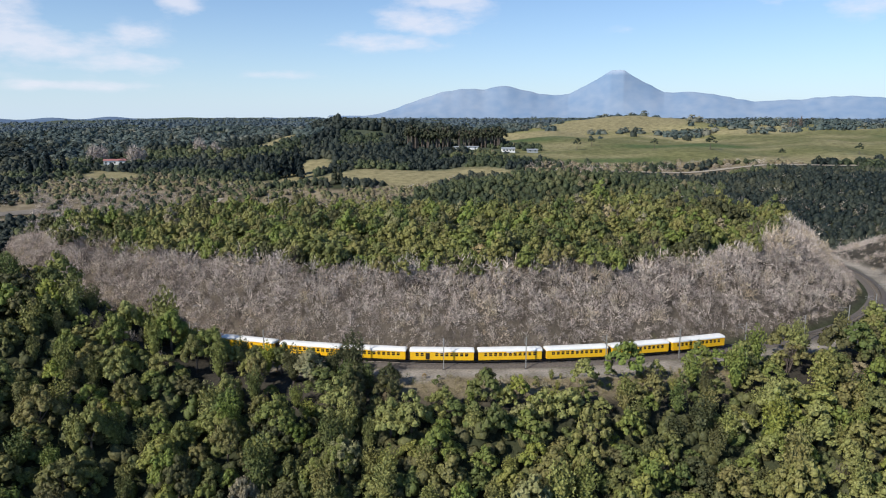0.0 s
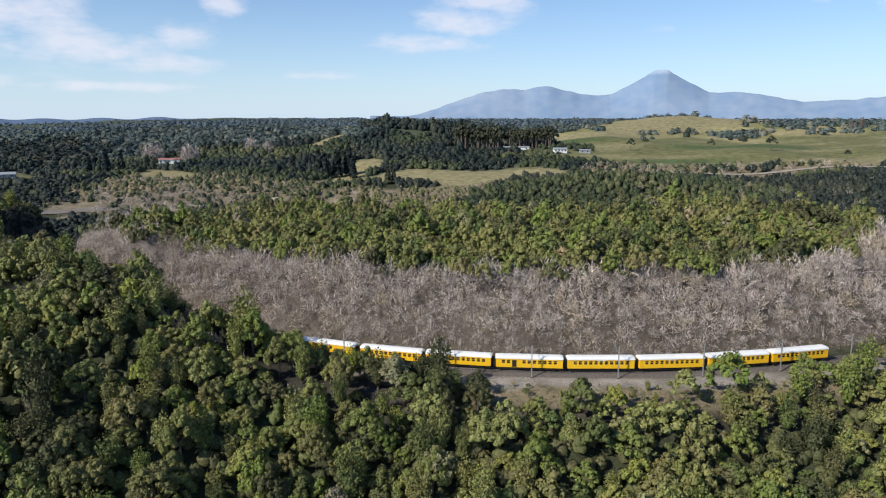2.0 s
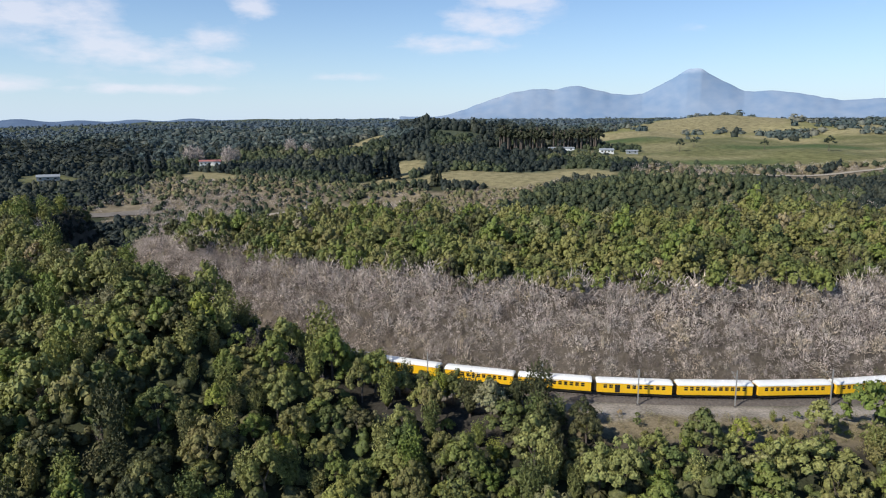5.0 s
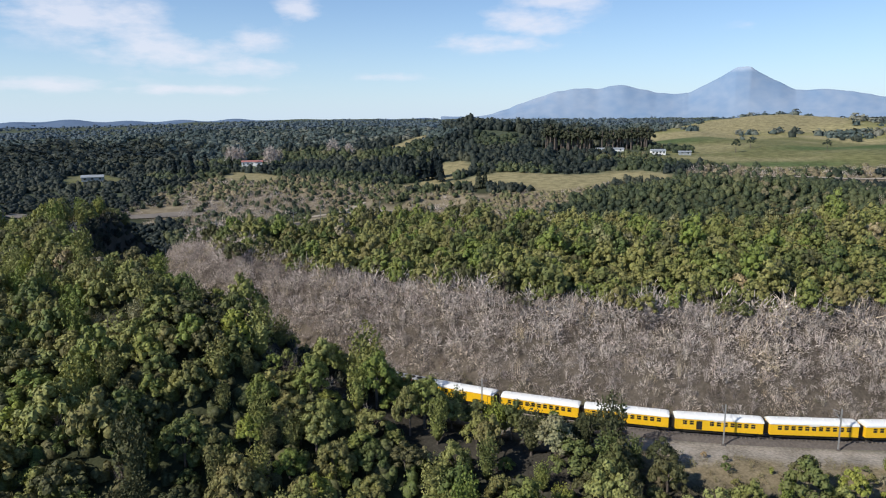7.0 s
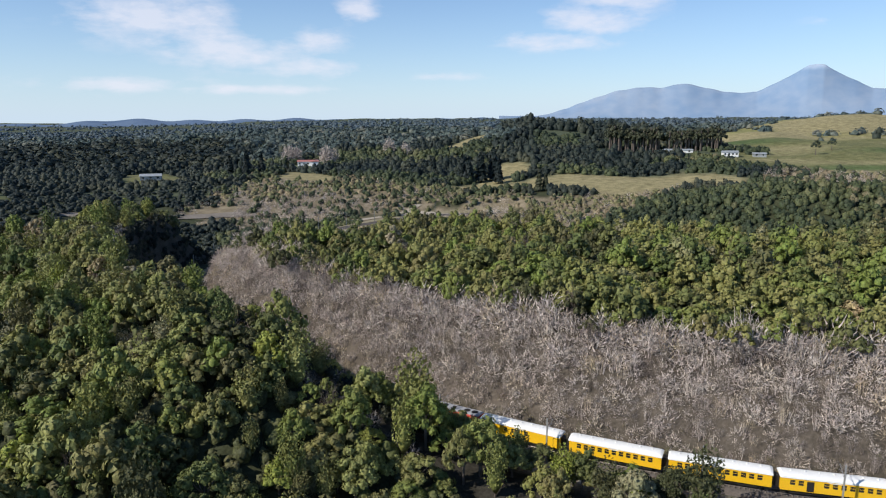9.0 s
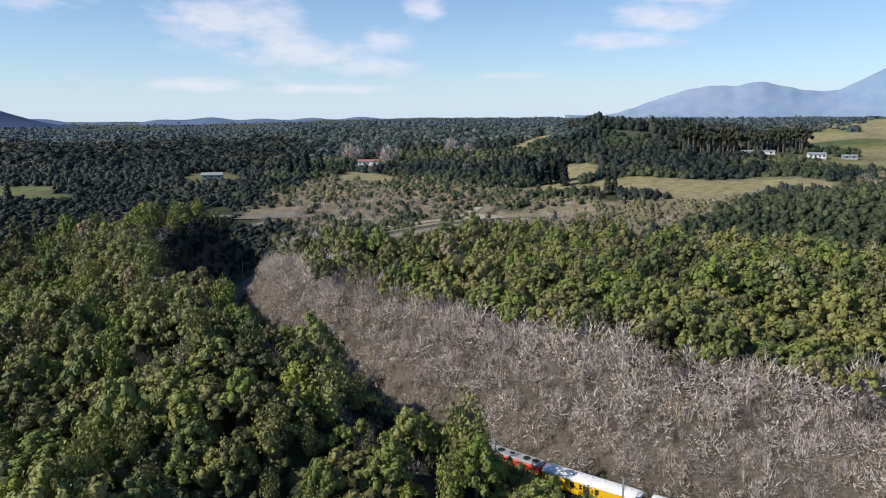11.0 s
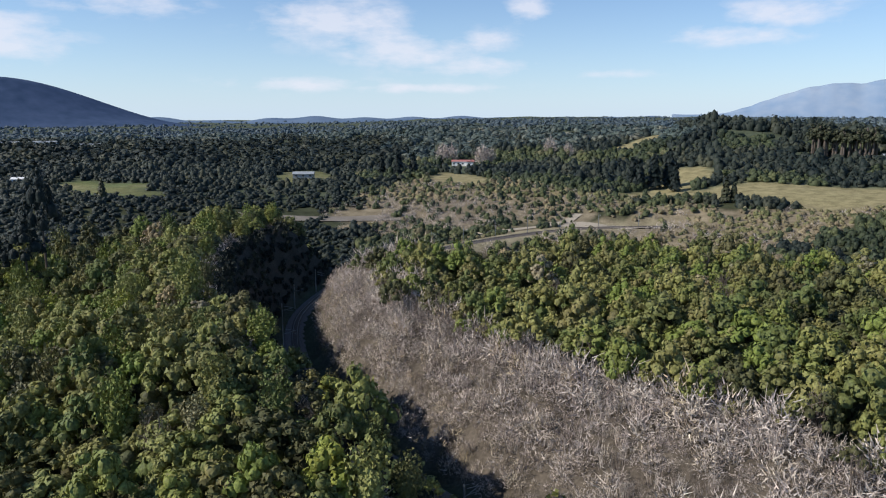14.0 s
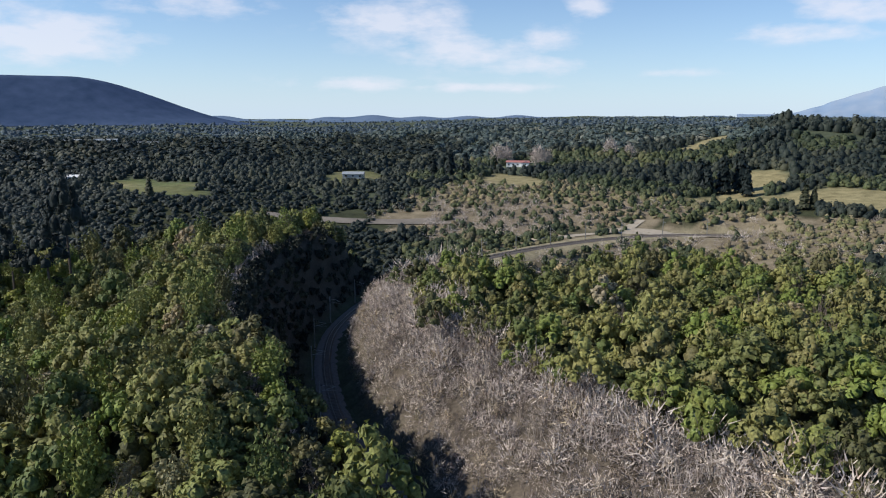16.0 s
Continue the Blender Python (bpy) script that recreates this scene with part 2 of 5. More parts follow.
def waves(x, y, size, seed=0):
    """Smooth uneven swell of about -1 to 1."""
    r = np.random.RandomState(seed)
    v = 0
    for k in range(6):
        a, f, p = r.rand() * 6.283, (0.6 + 0.9 * r.rand()) * 6.283 / size, r.rand() * 6.283
        v = v + np.sin((x * math.cos(a) + y * math.sin(a)) * f + p + 1.3 * np.sin((x * math.sin(a) - y * math.cos(a)) * f * 0.7 + 2 * p))
    return v / 3.2


def far_height(x, y):
    r = y + 0.10 * np.abs(x)
    z = np.interp(r, [250, 330, 430, 465, 525, 600, 690, 900, 1200, 2000, 5000], [-8, -9, -4, 0, 11, 17, 26, 32, 36, 41, 45])
    z = z + waves(x, y, 160, 3) * np.interp(r, [300, 500, 900, 2000], [1.0, 2, 4, 4]) + waves(x, y, 600, 4) * np.interp(r, [400, 1200, 2500], [0, 4, 5])
    g = lambda cx, cy, sx, sy, h: h * np.exp(-((x - cx) / sx) ** 2 - ((y - cy) / sy) ** 2)
    z = z + g(265, 1090, 120, 120, 21) + g(520, 1150, 220, 150, 9) + g(-120, 790, 110, 60, 9) + g(600, 900, 250, 200, 8) + g(260, 420, 120, 100, 14) + g(-430, 360, 110, 110, 17)
    z = z + g(62, 468, 80, 30, 15) + g(-60, 790, 90, 55, 12)
    low = S((-x - 0.30 * y) / (0.45 * np.maximum(y, 1))) * np.interp(r, [500, 900, 2000], [0, 14, 20]) + np.interp(r, [900, 2000], [0, 3])
    return z - g(-60, 352, 120, 42, 9) - g(-330, 650, 170, 150, 8) + g(-294, 632, 34, 24, 1.5) + g(-372, 522, 26, 20, 2) - low


def near_weights(x, y):
    back = np.interp(x, [-190, -165, -150, -115, -103, -60, 20, 80, 130, 170], [240, 258, 266, 266, 288, 288, 276, 292, 272, 255])
    hill = 1 - S((y - back) / 34)
    bank_out = 1 - S((y - 283) / 46)
    return hill, bank_out


def height(x, y, d=None):
    shape = np.shape(x)
    x, y = np.asarray(x, float).ravel(), np.asarray(y, float).ravel()
    d = track_offset(x, y) if d is None else d
    hill, bank = near_weights(x, y)
    zf = far_height(x, y)
    lumps = waves(x, y, 24, 1) * 0.9 + waves(x, y, 60, 2) * 1.2
    ins = np.interp(d, [4.5, 7, 14, 22, 34, 60], [0, 1.6, 8.2, 14.5, 17.0, 18.0]) + lumps * S((d - 10) / 20) + 2.0 * S((x - 10) / 60) * S((d - 25) / 30)
    wst = S((-x - 92) / 34)
    ins = ins * (1 - wst) + wst * (np.interp(d, [3.6, 6, 11, 18, 30], [0, 3.2, 11.0, 15.0, 17.0]) + lumps * S((d - 12) / 20))
    zi = ins * hill + (1 - hill) * zf * S((np.abs(d) - 4.5) / 14)
    a = S((-x - 32) / 88)
    o = -d
    left = 20.0 * a * S((o - 4.5) / 13) - 0.40 * a * np.maximum(0, o - 26)
    right = -(1 - a) * (0.10 * np.clip(o - 5, 0, 10) + 0.46 * np.maximum(0, o - 15))
    east = 17 * S((x - 118) / 40) * S((y - 178) / 40) * S((o - 6) / 26)
    zo = np.maximum(left + right + east + lumps * S((o - 12) / 20), -34)
    west = S((-x - 190) / 60) * S((y - 150) / 60)
    zo = zo * (1 - west) + west * np.maximum(zo, 10 + lumps)
    far_mix = 1 - bank
    zo = zo * (1 - far_mix) + far_mix * zf * S((o - 4.5) / 14)
    bed = 0.45 * (1 - S((np.abs(d) - 6.5) / 3))
    return (np.where(d > 0, zi, zo) - bed).reshape(shape)


# ---- mesh helpers ----
def fast_mesh(name, V, F, material, tint=None, smooth=False):
    """One mesh from arrays of vertices and triangles."""
    me = bpy.data.meshes.new(name)
    V, F = np.asarray(V, np.float32), np.asarray(F, np.int32)
    me.vertices.add(len(V))
    me.vertices.foreach_set("co", V.ravel())
    me.loops.add(F.size)
    me.loops.foreach_set("vertex_index", F.ravel())
    me.polygons.add(len(F))
    me.polygons.foreach_set("loop_start", np.arange(0, F.size, F.shape[1], dtype=np.int32))
    me.polygons.foreach_set("loop_total", np.full(len(F), F.shape[1], np.int32))
    if smooth:
        me.polygons.foreach_set("use_smooth", np.ones(len(F), bool))
    if tint is not None:
        me.attributes.new("tint", "FLOAT", "POINT").data.foreach_set("value", np.asarray(tint, np.float32))
    me.update(calc_edges=True)
    me.materials.append(material)
    return me


def part(name, bm, material, parent=None, label=""):
    """Links a bmesh as one mesh object, under a thing or a part."""
    me = bpy.data.meshes.new(name)
    bm.to_mesh(me)
    bm.free()
    me.materials.append(material)
    ob = new(name, me)
    ob.parent = parent
    return tagged(ob, label)


def thing(name, label, category, group=""):
    return tagged(new(name), label, category, group)


def box(bm, x0, x1, y0, y1, z0, z1, bevel=0.0):
    r = bmesh.ops.create_cube(bm, size=1.0)
    for v in r["verts"]:
        v.co = Vector((x0 + (v.co.x + 0.5) * (x1 - x0), y0 + (v.co.y + 0.5) * (y1 - y0), z0 + (v.co.z + 0.5) * (z1 - z0)))
    if bevel:
        es = list({e for v in r["verts"] for e in v.link_edges})
        bmesh.ops.bevel(bm, geom=es, offset=bevel, segments=1, affect="EDGES")
    return bm


def tube(bm, a, b, r0, r1=None, n=6):
    """A round bar from a to b."""
    a, b = Vector(a), Vector(b)
    m = Matrix.Translation((a + b) / 2) @ (b - a).to_track_quat("Z", "Y").to_matrix().to_4x4()
    bmesh.ops.create_cone(bm, cap_ends=True, segments=n, radius1=r0, radius2=r0 if r1 is None else r1, depth=(b - a).length, matrix=m)
    return bm


# ---- ground ----
def axis(lo, fine_lo, fine_hi, hi, step, grow):
    mid = list(np.arange(fine_lo, fine_hi + 0.1, step))
    up, s = [mid[-1]], step
    while up[-1] < hi:
        s *= grow
        up.append(up[-1] + s)
    dn, s = [mid[0]], step
    while dn[-1] > lo:
        s *= grow
        dn.append(dn[-1] - s)
    return np.array(dn[:0:-1] + mid + up[1:])


GX = axis(-4300, -240, 190, 4300, 2.8, 1.06)
GY = axis(-700, 60, 330, 4950, 2.8, 1.035)
gx, gy = np.meshgrid(GX, GY)
gd = track_offset(gx, gy)
gz = height(gx, gy, gd)
fx, fy = gx.ravel(), gy.ravel()


def patch(x, y, cx, cy, sx, sy, edge=0.25, seed=7, turn=0.0):
    """1 inside an uneven oval of the plan, 0 outside."""
    c, s = math.cos(radians(turn)), math.sin(radians(turn))
    u, v = (x - cx) * c + (y - cy) * s, -(x - cx) * s + (y - cy) * c
    r = np.hypot(u / sx, v / sy) + 0.22 * waves(x, y, 0.8 * (sx + sy), seed)
    return 1 - S((r - 1 + edge / 2) / edge)


def green_field(x, y):
    f = patch(x, y, 330, 690, 235, 95, 0.2, 11, 8)
    f = np.maximum(f, patch(x, y, 560, 760, 260, 120, 0.2, 12))
    f = np.maximum(f, patch(x, y, 170, 800, 110, 70, 0.2, 13))
    f = np.maximum(f, patch(x, y, -452, 412, 70, 24, 0.3, 17, -20))
    return np.maximum(f, patch(x, y, -386, 545, 26, 48, 0.3, 18, 30))


def tan_field(x, y):
    f = patch(x, y, -40, 547, 95, 30, 0.25, 14, 8)
    f = np.maximum(f, patch(x, y, -112, 585, 16, 42, 0.3, 19))
    f = np.maximum(f, patch(x, y, 265, 1040, 120, 80, 0.3, 15))
    f = np.maximum(f, patch(x, y, -60, 1050, 110, 60, 0.3, 16))
    f = np.maximum(f, patch(x, y, 330, 610, 120, 22, 0.3, 20, 12))
    f = np.maximum(f, patch(x, y, -172, 775, 14, 75, 0.3, 31, -12))
    f = np.maximum(f, patch(x, y, -262, 560, 22, 32, 0.3, 32, 30))
    return np.maximum(f, patch(x, y, 40, 900, 180, 60, 0.3, 21))


def inside(x, y, poly, wobble=10.0, seed=33):
    """Whether a place of the plan lies within an outline whose edge wanders a little."""
    x, y = x + wobble * waves(x, y, 45, seed), y + wobble * waves(x, y, 45, seed + 1)
    hit = np.zeros(np.shape(x), bool)
    for (xa, ya), (xb, yb) in zip(poly, poly[1:] + poly[:1]):
        cross = (ya > y) != (yb > y)
        hit ^= cross & (x < (xb - xa) * (y - ya) / ((yb - ya) or 1e-9) + xa)
    return hit


BLUFF = [(-270, 405), (-292, 480), (-290, 545), (-235, 562), (-165, 528), (-120, 520), (-140, 468), (-205, 430)]
BROWN_HILL = [(-140, 466), (-119, 495), (-84, 508), (-26, 520), (30, 540), (-12, 490), (-50, 425), (-95, 408)]


def scrub_zone(x, y):
    """Low brown scrub between the woods."""
    f = np.maximum(inside(x, y, BLUFF, 8).astype(float), inside(x, y, BROWN_HILL, 8).astype(float))
    f = np.maximum(f, patch(x, y, -160, 385, 60, 60, 0.4, 22))
    return np.maximum(f, patch(x, y, 190, 566, 130, 32, 0.4, 24, 8))


def open_country(x, y):
    """Rough pasture with scattered trees that rises behind the valley."""
    f = S((x - 30 - 0.02 * y) / 50) * S((y - 590) / 30) * (1 - S((y - 1120 + 0.55 * np.maximum(0, x - 300)) / 90))
    return np.clip(np.maximum(f, patch(x, y, -70, 860, 70, 60, 0.3, 26)), 0, 1)


G_green, G_tan, G_scrub = green_field(fx, fy), tan_field(fx, fy), scrub_zone(fx, fy)
G_open = open_country(fx, fy)
soil = np.empty((len(fx), 4), np.float32)
soil[:] = (0.045, 0.05, 0.028, 1)
hill_w, bank_w = near_weights(fx, fy)


def lay(colour, w):
    soil[:, :3] = soil[:, :3] * (1 - w[:, None]) + np.array(colour) * w[:, None]


# far ground lightened in colour, lifting the black shade between the trees
lay((0.075, 0.088, 0.058), S((np.hypot(fx, fy) - 520) / 60))
lay((0.20, 0.165, 0.115), G_scrub)
lay((0.21, 0.20, 0.085), G_open)
lay((0.30, 0.26, 0.14), G_open * S(0.5 + 1.2 * waves(fx, fy, 140, 27)))
lay((0.145, 0.143, 0.064), G_green)
lay((0.23, 0.205, 0.11), G_green * S(1.6 * waves(fx * 0.35, fy * 1.6, 80, 30) - 0.1))
lay((0.08, 0.11, 0.042), G_green * S(1.6 * waves(fx * 0.3 + 50, fy * 1.4, 90, 34) - 0.5))
lay((0.255, 0.22, 0.12), G_tan)
lay((0.1, 0.083, 0.068), S((gd - 4) / 3) * (1 - S((gd - 24) / 6)) * hill_w)
# outer bank of the cutting: its shade put into the soil colour
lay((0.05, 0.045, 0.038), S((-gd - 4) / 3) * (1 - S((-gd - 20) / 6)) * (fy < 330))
lay((0.21, 0.17, 0.11), S((-gd - 4) / 3) * (1 - S((-gd - 15) / 4)) * S((fx + 30) / 20) * (1 - S((fx - 60) / 20)))
lay((0.27, 0.24, 0.21), S((-gd - 2) / 2) * (1 - S((-gd - 8.5 - waves(fx, fy, 14, 29)) / 2)) * S((fx + 60) / 20) * (fy < 300))
lay((0.26, 0.225, 0.15), S((np.abs(gd) - 2) / 2) * (1 - S((np.abs(gd) - 8) / 3)) * S((fy - 330) / 20))
ni, nj = len(GX), len(GY)
idx = np.arange(ni * nj).reshape(nj, ni)
quads = np.stack([idx[:-1, :-1], idx[:-1, 1:], idx[1:, 1:], idx[1:, :-1]], -1).reshape(-1, 4)

M_GROUND = mat("ground", (0.1, 0.1, 0.1), 0.95, scale=0.5, bump=0.5, spec=0.1)
gn, gl = M_GROUND.node_tree.nodes, M_GROUND.node_tree.links
g_at = gn.new("ShaderNodeAttribute")
g_at.attribute_name = "soil"
g_mul = gn.new("ShaderNodeMixRGB")
g_mul.blend_type = "MULTIPLY"
g_mul.inputs["Fac"].default_value = 1.0
for node in list(gn):
    if node.bl_idname == "ShaderNodeMixRGB" and node != g_mul:
        node.inputs["Color1"].default_value, node.inputs["Color2"].default_value = (0.55, 0.55, 0.5, 1), (1.45, 1.45, 1.4, 1)
        gl.new(node.outputs[0], g_mul.inputs["Color2"])
gl.new(g_at.outputs["Color"], g_mul.inputs["Color1"])
gl.new(g_mul.outputs[0], gn["Principled BSDF"].inputs["Base Color"])
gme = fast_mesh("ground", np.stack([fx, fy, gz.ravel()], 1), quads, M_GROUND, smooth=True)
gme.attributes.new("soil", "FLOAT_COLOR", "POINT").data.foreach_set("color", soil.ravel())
ground = tagged(new("ground", gme), "rolling ground of bush floor, dry slopes and pasture", "ground", kind="structure")


def ground_z(x, y):
    return float(height(np.array([x]), np.array([y]))[0])


# ---- railway ----
def ribbon(name, line, tang, profile, z, material, parent):
    """A strip swept along a line: profile of (offset to the hill's side, height)."""
    nrm = np.stack([tang[:, 1], -tang[:, 0]], 1)
    k = len(profile)
    V = np.concatenate([np.c_[line + nrm * o, np.full(len(line), z + h)] for o, h in profile])
    n = len(line)
    F = []
    for i in range(k - 1):
        a = np.arange(n - 1) + i * n
        F.append(np.stack([a, a + 1, a + n + 1, a + n], 1))
    ob = new(name, fast_mesh(name, V, np.concatenate(F), material))
    ob.parent = parent
    return ob


railway = tagged(new("railway_track"), "single narrow-gauge railway track on pale grey ballast", "railway track", kind="structure")
ribbon("ballast", LINE, TANG, [(-3.2, -0.6), (-2.2, -0.2), (-1.6, -0.02), (1.6, -0.02), (2.2, -0.2), (3.2, -0.6)], 0.0, M_BALLAST, railway)
for side in (-0.57, 0.57):
    ribbon("rail", LINE, TANG, [(side - 0.07, 0.08), (side - 0.03, 0.2), (side + 0.03, 0.2), (side + 0.07, 0.08)], 0.0, M_STEEL, railway)
sl = smooth_line(TRACK_PLAN, 0.75)
st = np.gradient(sl, axis=0)
st /= np.linalg.norm(st, axis=1)[:, None]
sn = np.stack([st[:, 1], -st[:, 0]], 1)
sv, sf = [], []
corner = np.array([(-1, -1), (1, -1), (1, 1), (-1, 1)])
for lvl in (0.0, 0.1):
    sv.append(np.stack([np.c_[sl + sn * (1.05 * a) + st * (0.11 * b), np.full(len(sl), lvl)] for a, b in corner], 1))
V = np.concatenate(sv, 1)
b0 = np.arange(len(sl))[:, None] * 8
for q in ((4, 5, 6, 7), (0, 1, 5, 4), (1, 2, 6, 5), (2, 3, 7, 6), (3, 0, 4, 7)):
    sf.append(b0 + np.array(q))
slp = tagged(new("sleepers", fast_mesh("sleepers", V.reshape(-1, 3), np.concatenate(sf), M_SLEEPER)), kind="stuff")
slp.parent = railway


def on_line(s):
    """Place and heading (degrees) at s metres along the track."""
    i = int(np.clip(s, 0, len(LINE) - 2))
    p = LINE[i] + (LINE[i + 1] - LINE[i]) * (s - i)
    return p, math.degrees(math.atan2(TANG[i][1], TANG[i][0]))


# ---- plants ----
def ico_arrays(sub):
    bm = bmesh.new()
    bmesh.ops.create_icosphere(bm, subdivisions=sub, radius=1.0)
    V = np.array([v.co[:] for v in bm.verts])
    F = np.array([[v.index for v in f.verts] for f in bm.faces])
    bm.free()
    return V, F


ICO1, ICO2 = ico_arrays(1), ico_arrays(2)


def leaves_at(r, pos, nrm, size, long=1.0):
    """A small pointed leaf clump at each place, facing roughly along its normal."""
    n = len(pos)
    nrm = nrm + r.normal(0, 0.2, (n, 3))
    nrm /= np.linalg.norm(nrm, axis=1)[:, None]
    t = np.cross(nrm, r.normal(0, 1, (n, 3)))
    t /= np.linalg.norm(t, axis=1)[:, None] + 1e-9
    b = np.cross(nrm, t)
    s = (size * r.uniform(0.65, 1.35, n))[:, None]
    V = np.stack([pos - t * s * 0.6 * long, pos + t * s * 0.4 * long + b * s * 0.55, pos + t * s * 0.4 * long - b * s * 0.55], 1)
    return V.reshape(-1, 3), np.arange(3 * n).reshape(-1, 3)


def join_arrays(parts):
    V, F, o = [], [], 0
    for v, f in parts:
        V.append(v)
        F.append(f + o)
        o += len(v)
    return np.concatenate(V), np.concatenate(F)


def crown(seed, radius, tall, lobes, leaves, size, base=0.0):
    """A broadleaf crown: a heap of rounded tufts of uneven size covered with fine leaf clumps, dark gaps between them."""
    r = np.random.RandomState(seed)
    c, rad = [], []
    sx, sy = r.uniform(0.8, 1.15), r.uniform(0.8, 1.15)
    for i in range(lobes):
        a, q = i * 2.4 + r.uniform(-0.5, 0.5), math.sqrt((i + 0.4) / lobes) * 0.86
        lift = r.uniform(0.68, 1.16)
        c.append((radius * sx * q * math.cos(a), radius * sy * q * math.sin(a), base + tall * (0.22 + 0.6 * (1 - q ** 1.8) * lift)))
        rad.append(radius * r.uniform(0.2, 0.36) * (14.0 / lobes) ** 0.33)
    c, rad = np.array(c), np.array(rad)
    parts, per = [], max(4, leaves // lobes)
    for i in range(lobes):
        v = ICO1[0] * (1 + r.uniform(-0.15, 0.1, (12, 1)))
        parts.append((v * rad[i] * 0.74 * (1, 1, 0.9) + c[i], ICO1[1][v[ICO1[1]].mean(1)[:, 2] > -0.55]))
        u = r.normal(0, 1, (per, 3))
        u /= np.linalg.norm(u, axis=1)[:, None]
        u[:, 2] = np.where(u[:, 2] < -0.2, -u[:, 2], u[:, 2])
        p = c[i] + u * rad[i] * r.uniform(0.8, 1.14, (per, 1)) * (1, 1, 0.95)
        keep = np.ones(per, bool)
        for j in range(lobes):
            if j != i:
                keep &= np.linalg.norm(p - c[j], axis=1) > rad[j] * 0.8
        parts.append(leaves_at(r, p[keep], u[keep], size))
    return join_arrays(parts)


def feathery(seed, radius, tall, plumes, size):
    """An upright feathery tree: many narrow plumes of fine leaves."""
    r = np.random.RandomState(seed)
    pos, nrm, cores = [], [], [(ICO1[0] * (0.5 * radius, 0.5 * radius, 0.36 * tall) + (0, 0, 0.36 * tall), ICO1[1])]
    for i in range(plumes):
        a, q = i * 2.4, math.sqrt((i + 0.3) / plumes) * 0.8
        x, y, top = radius * q * math.cos(a), radius * q * math.sin(a), tall * (0.62 + 0.38 * (1 - q * q)) * r.uniform(0.75, 1.1)
        for k in range(13):
            h = r.rand() ** 0.7
            w = 0.22 * radius * (1.15 - h)
            b = r.rand() * 6.283
            pos.append((x * (0.7 + 0.4 * h) + w * math.cos(b), y * (0.7 + 0.4 * h) + w * math.sin(b), top * (0.3 + 0.7 * h)))
            nrm.append((math.cos(b), math.sin(b), 0.5))
    v, f = leaves_at(r, np.array(pos), np.array(nrm), size)
    return join_arrays([(v, f)] + cores)


def conifer(seed, radius, tall, tiers, size):
    """A conical tree: drooping whorls of needle clumps round the stem."""
    r = np.random.RandomState(seed)
    pos, nrm = [], []
    for k in range(tiers):
        h = 0.12 + 0.86 * k / tiers
        w = radius * (1 - h) ** 0.75 * r.uniform(0.75, 1.1)
        for j in range(max(4, int(16 * (1 - h)) + 3)):
            a = r.rand() * 6.283
            for q in (1.0, 0.6):
                pos.append((w * q * math.cos(a), w * q * math.sin(a), tall * h - 0.12 * w * q))
                nrm.append((math.cos(a) * 0.8, math.sin(a) * 0.8, 0.7))
    v, f = leaves_at(r, np.array(pos), np.array(nrm), size)
    core = ICO1[0] * (radius * 0.42, radius * 0.42, tall * 0.44) + (0, 0, tall * 0.5)
    return join_arrays([(v, f), (core, ICO1[1])])


def bare_shrub(seed, tall, spread, twigs, width=0.055, lean=0.5):
    """A leafless shrub: stems that fork into many thin twigs."""
    r = np.random.RandomState(seed)
    V, F = [], []

    def blade(a, b, w):
        d = b - a
        s = np.cross(d, r.normal(0, 1, 3))
        s = s / (np.linalg.norm(s) + 1e-9) * w
        k = len(V)
        V.extend([a - s, a + s, b])
        F.append((k, k + 1, k + 2))

    for i in range(twigs):
        a = r.rand() * 6.283
        out = np.array([math.cos(a), math.sin(a), 0]) * spread * math.sqrt(r.rand())
        foot = out * 0.35
        top = foot + out * lean + np.array([0, 0, tall * r.uniform(0.55, 1.05)])
        blade(foot, top, width * r.uniform(0.8, 1.5))
        for j in range(3):
            u = r.uniform(0.3, 0.85)
            p = foot + (top - foot) * u
            q = p + np.array([*(r.normal(0, 0.32, 2) * spread), tall * r.uniform(0.08, 0.28)])
            blade(p, q, width * 0.7)
    return np.array(V), np.array(F)


def dome(seed, squash=1.0):
    """A far tree: two or three rounded tufts with loose leaf clumps on them."""
    r = np.random.RandomState(seed)
    parts = []
    for c, q in (((0, 0, 0), 0.8), ((r.uniform(-0.5, 0.5), r.uniform(-0.5, 0.5), r.uniform(0.25, 0.6)), 0.55), ((r.uniform(-0.6, 0.6), r.uniform(-0.6, 0.6), r.uniform(0.0, 0.4)), 0.45)):
        v = ICO1[0] * 0.92 * q * (1 + r.uniform(-0.2, 0.12, (12, 1)))
        parts.append((v + c, ICO1[1][v[ICO1[1]].mean(1)[:, 2] > -0.25 * q]))
        u = r.normal(0, 1, (5, 3))
        u[:, 2] = np.abs(u[:, 2])
        u /= np.linalg.norm(u, axis=1)[:, None]
        parts.append(leaves_at(r, u * q * r.uniform(0.9, 1.1, (5, 1)) + c, u, 0.3))
    V, F = join_arrays(parts)
    return V * (1, 1, squash), F


def far_dome(seed):
    r = np.random.RandomState(seed)
    v = ICO1[0] * 0.85 * (1 + r.uniform(-0.35, 0.15, (12, 1)))
    f = ICO1[1][v[ICO1[1]].mean(1)[:, 2] > -0.25]
    u = r.normal(0, 1, (10, 3))
    u[:, 2] = np.abs(u[:, 2])
    u /= np.linalg.norm(u, axis=1)[:, None]
    return join_arrays([(v, f), leaves_at(r, u, u, 0.6)])


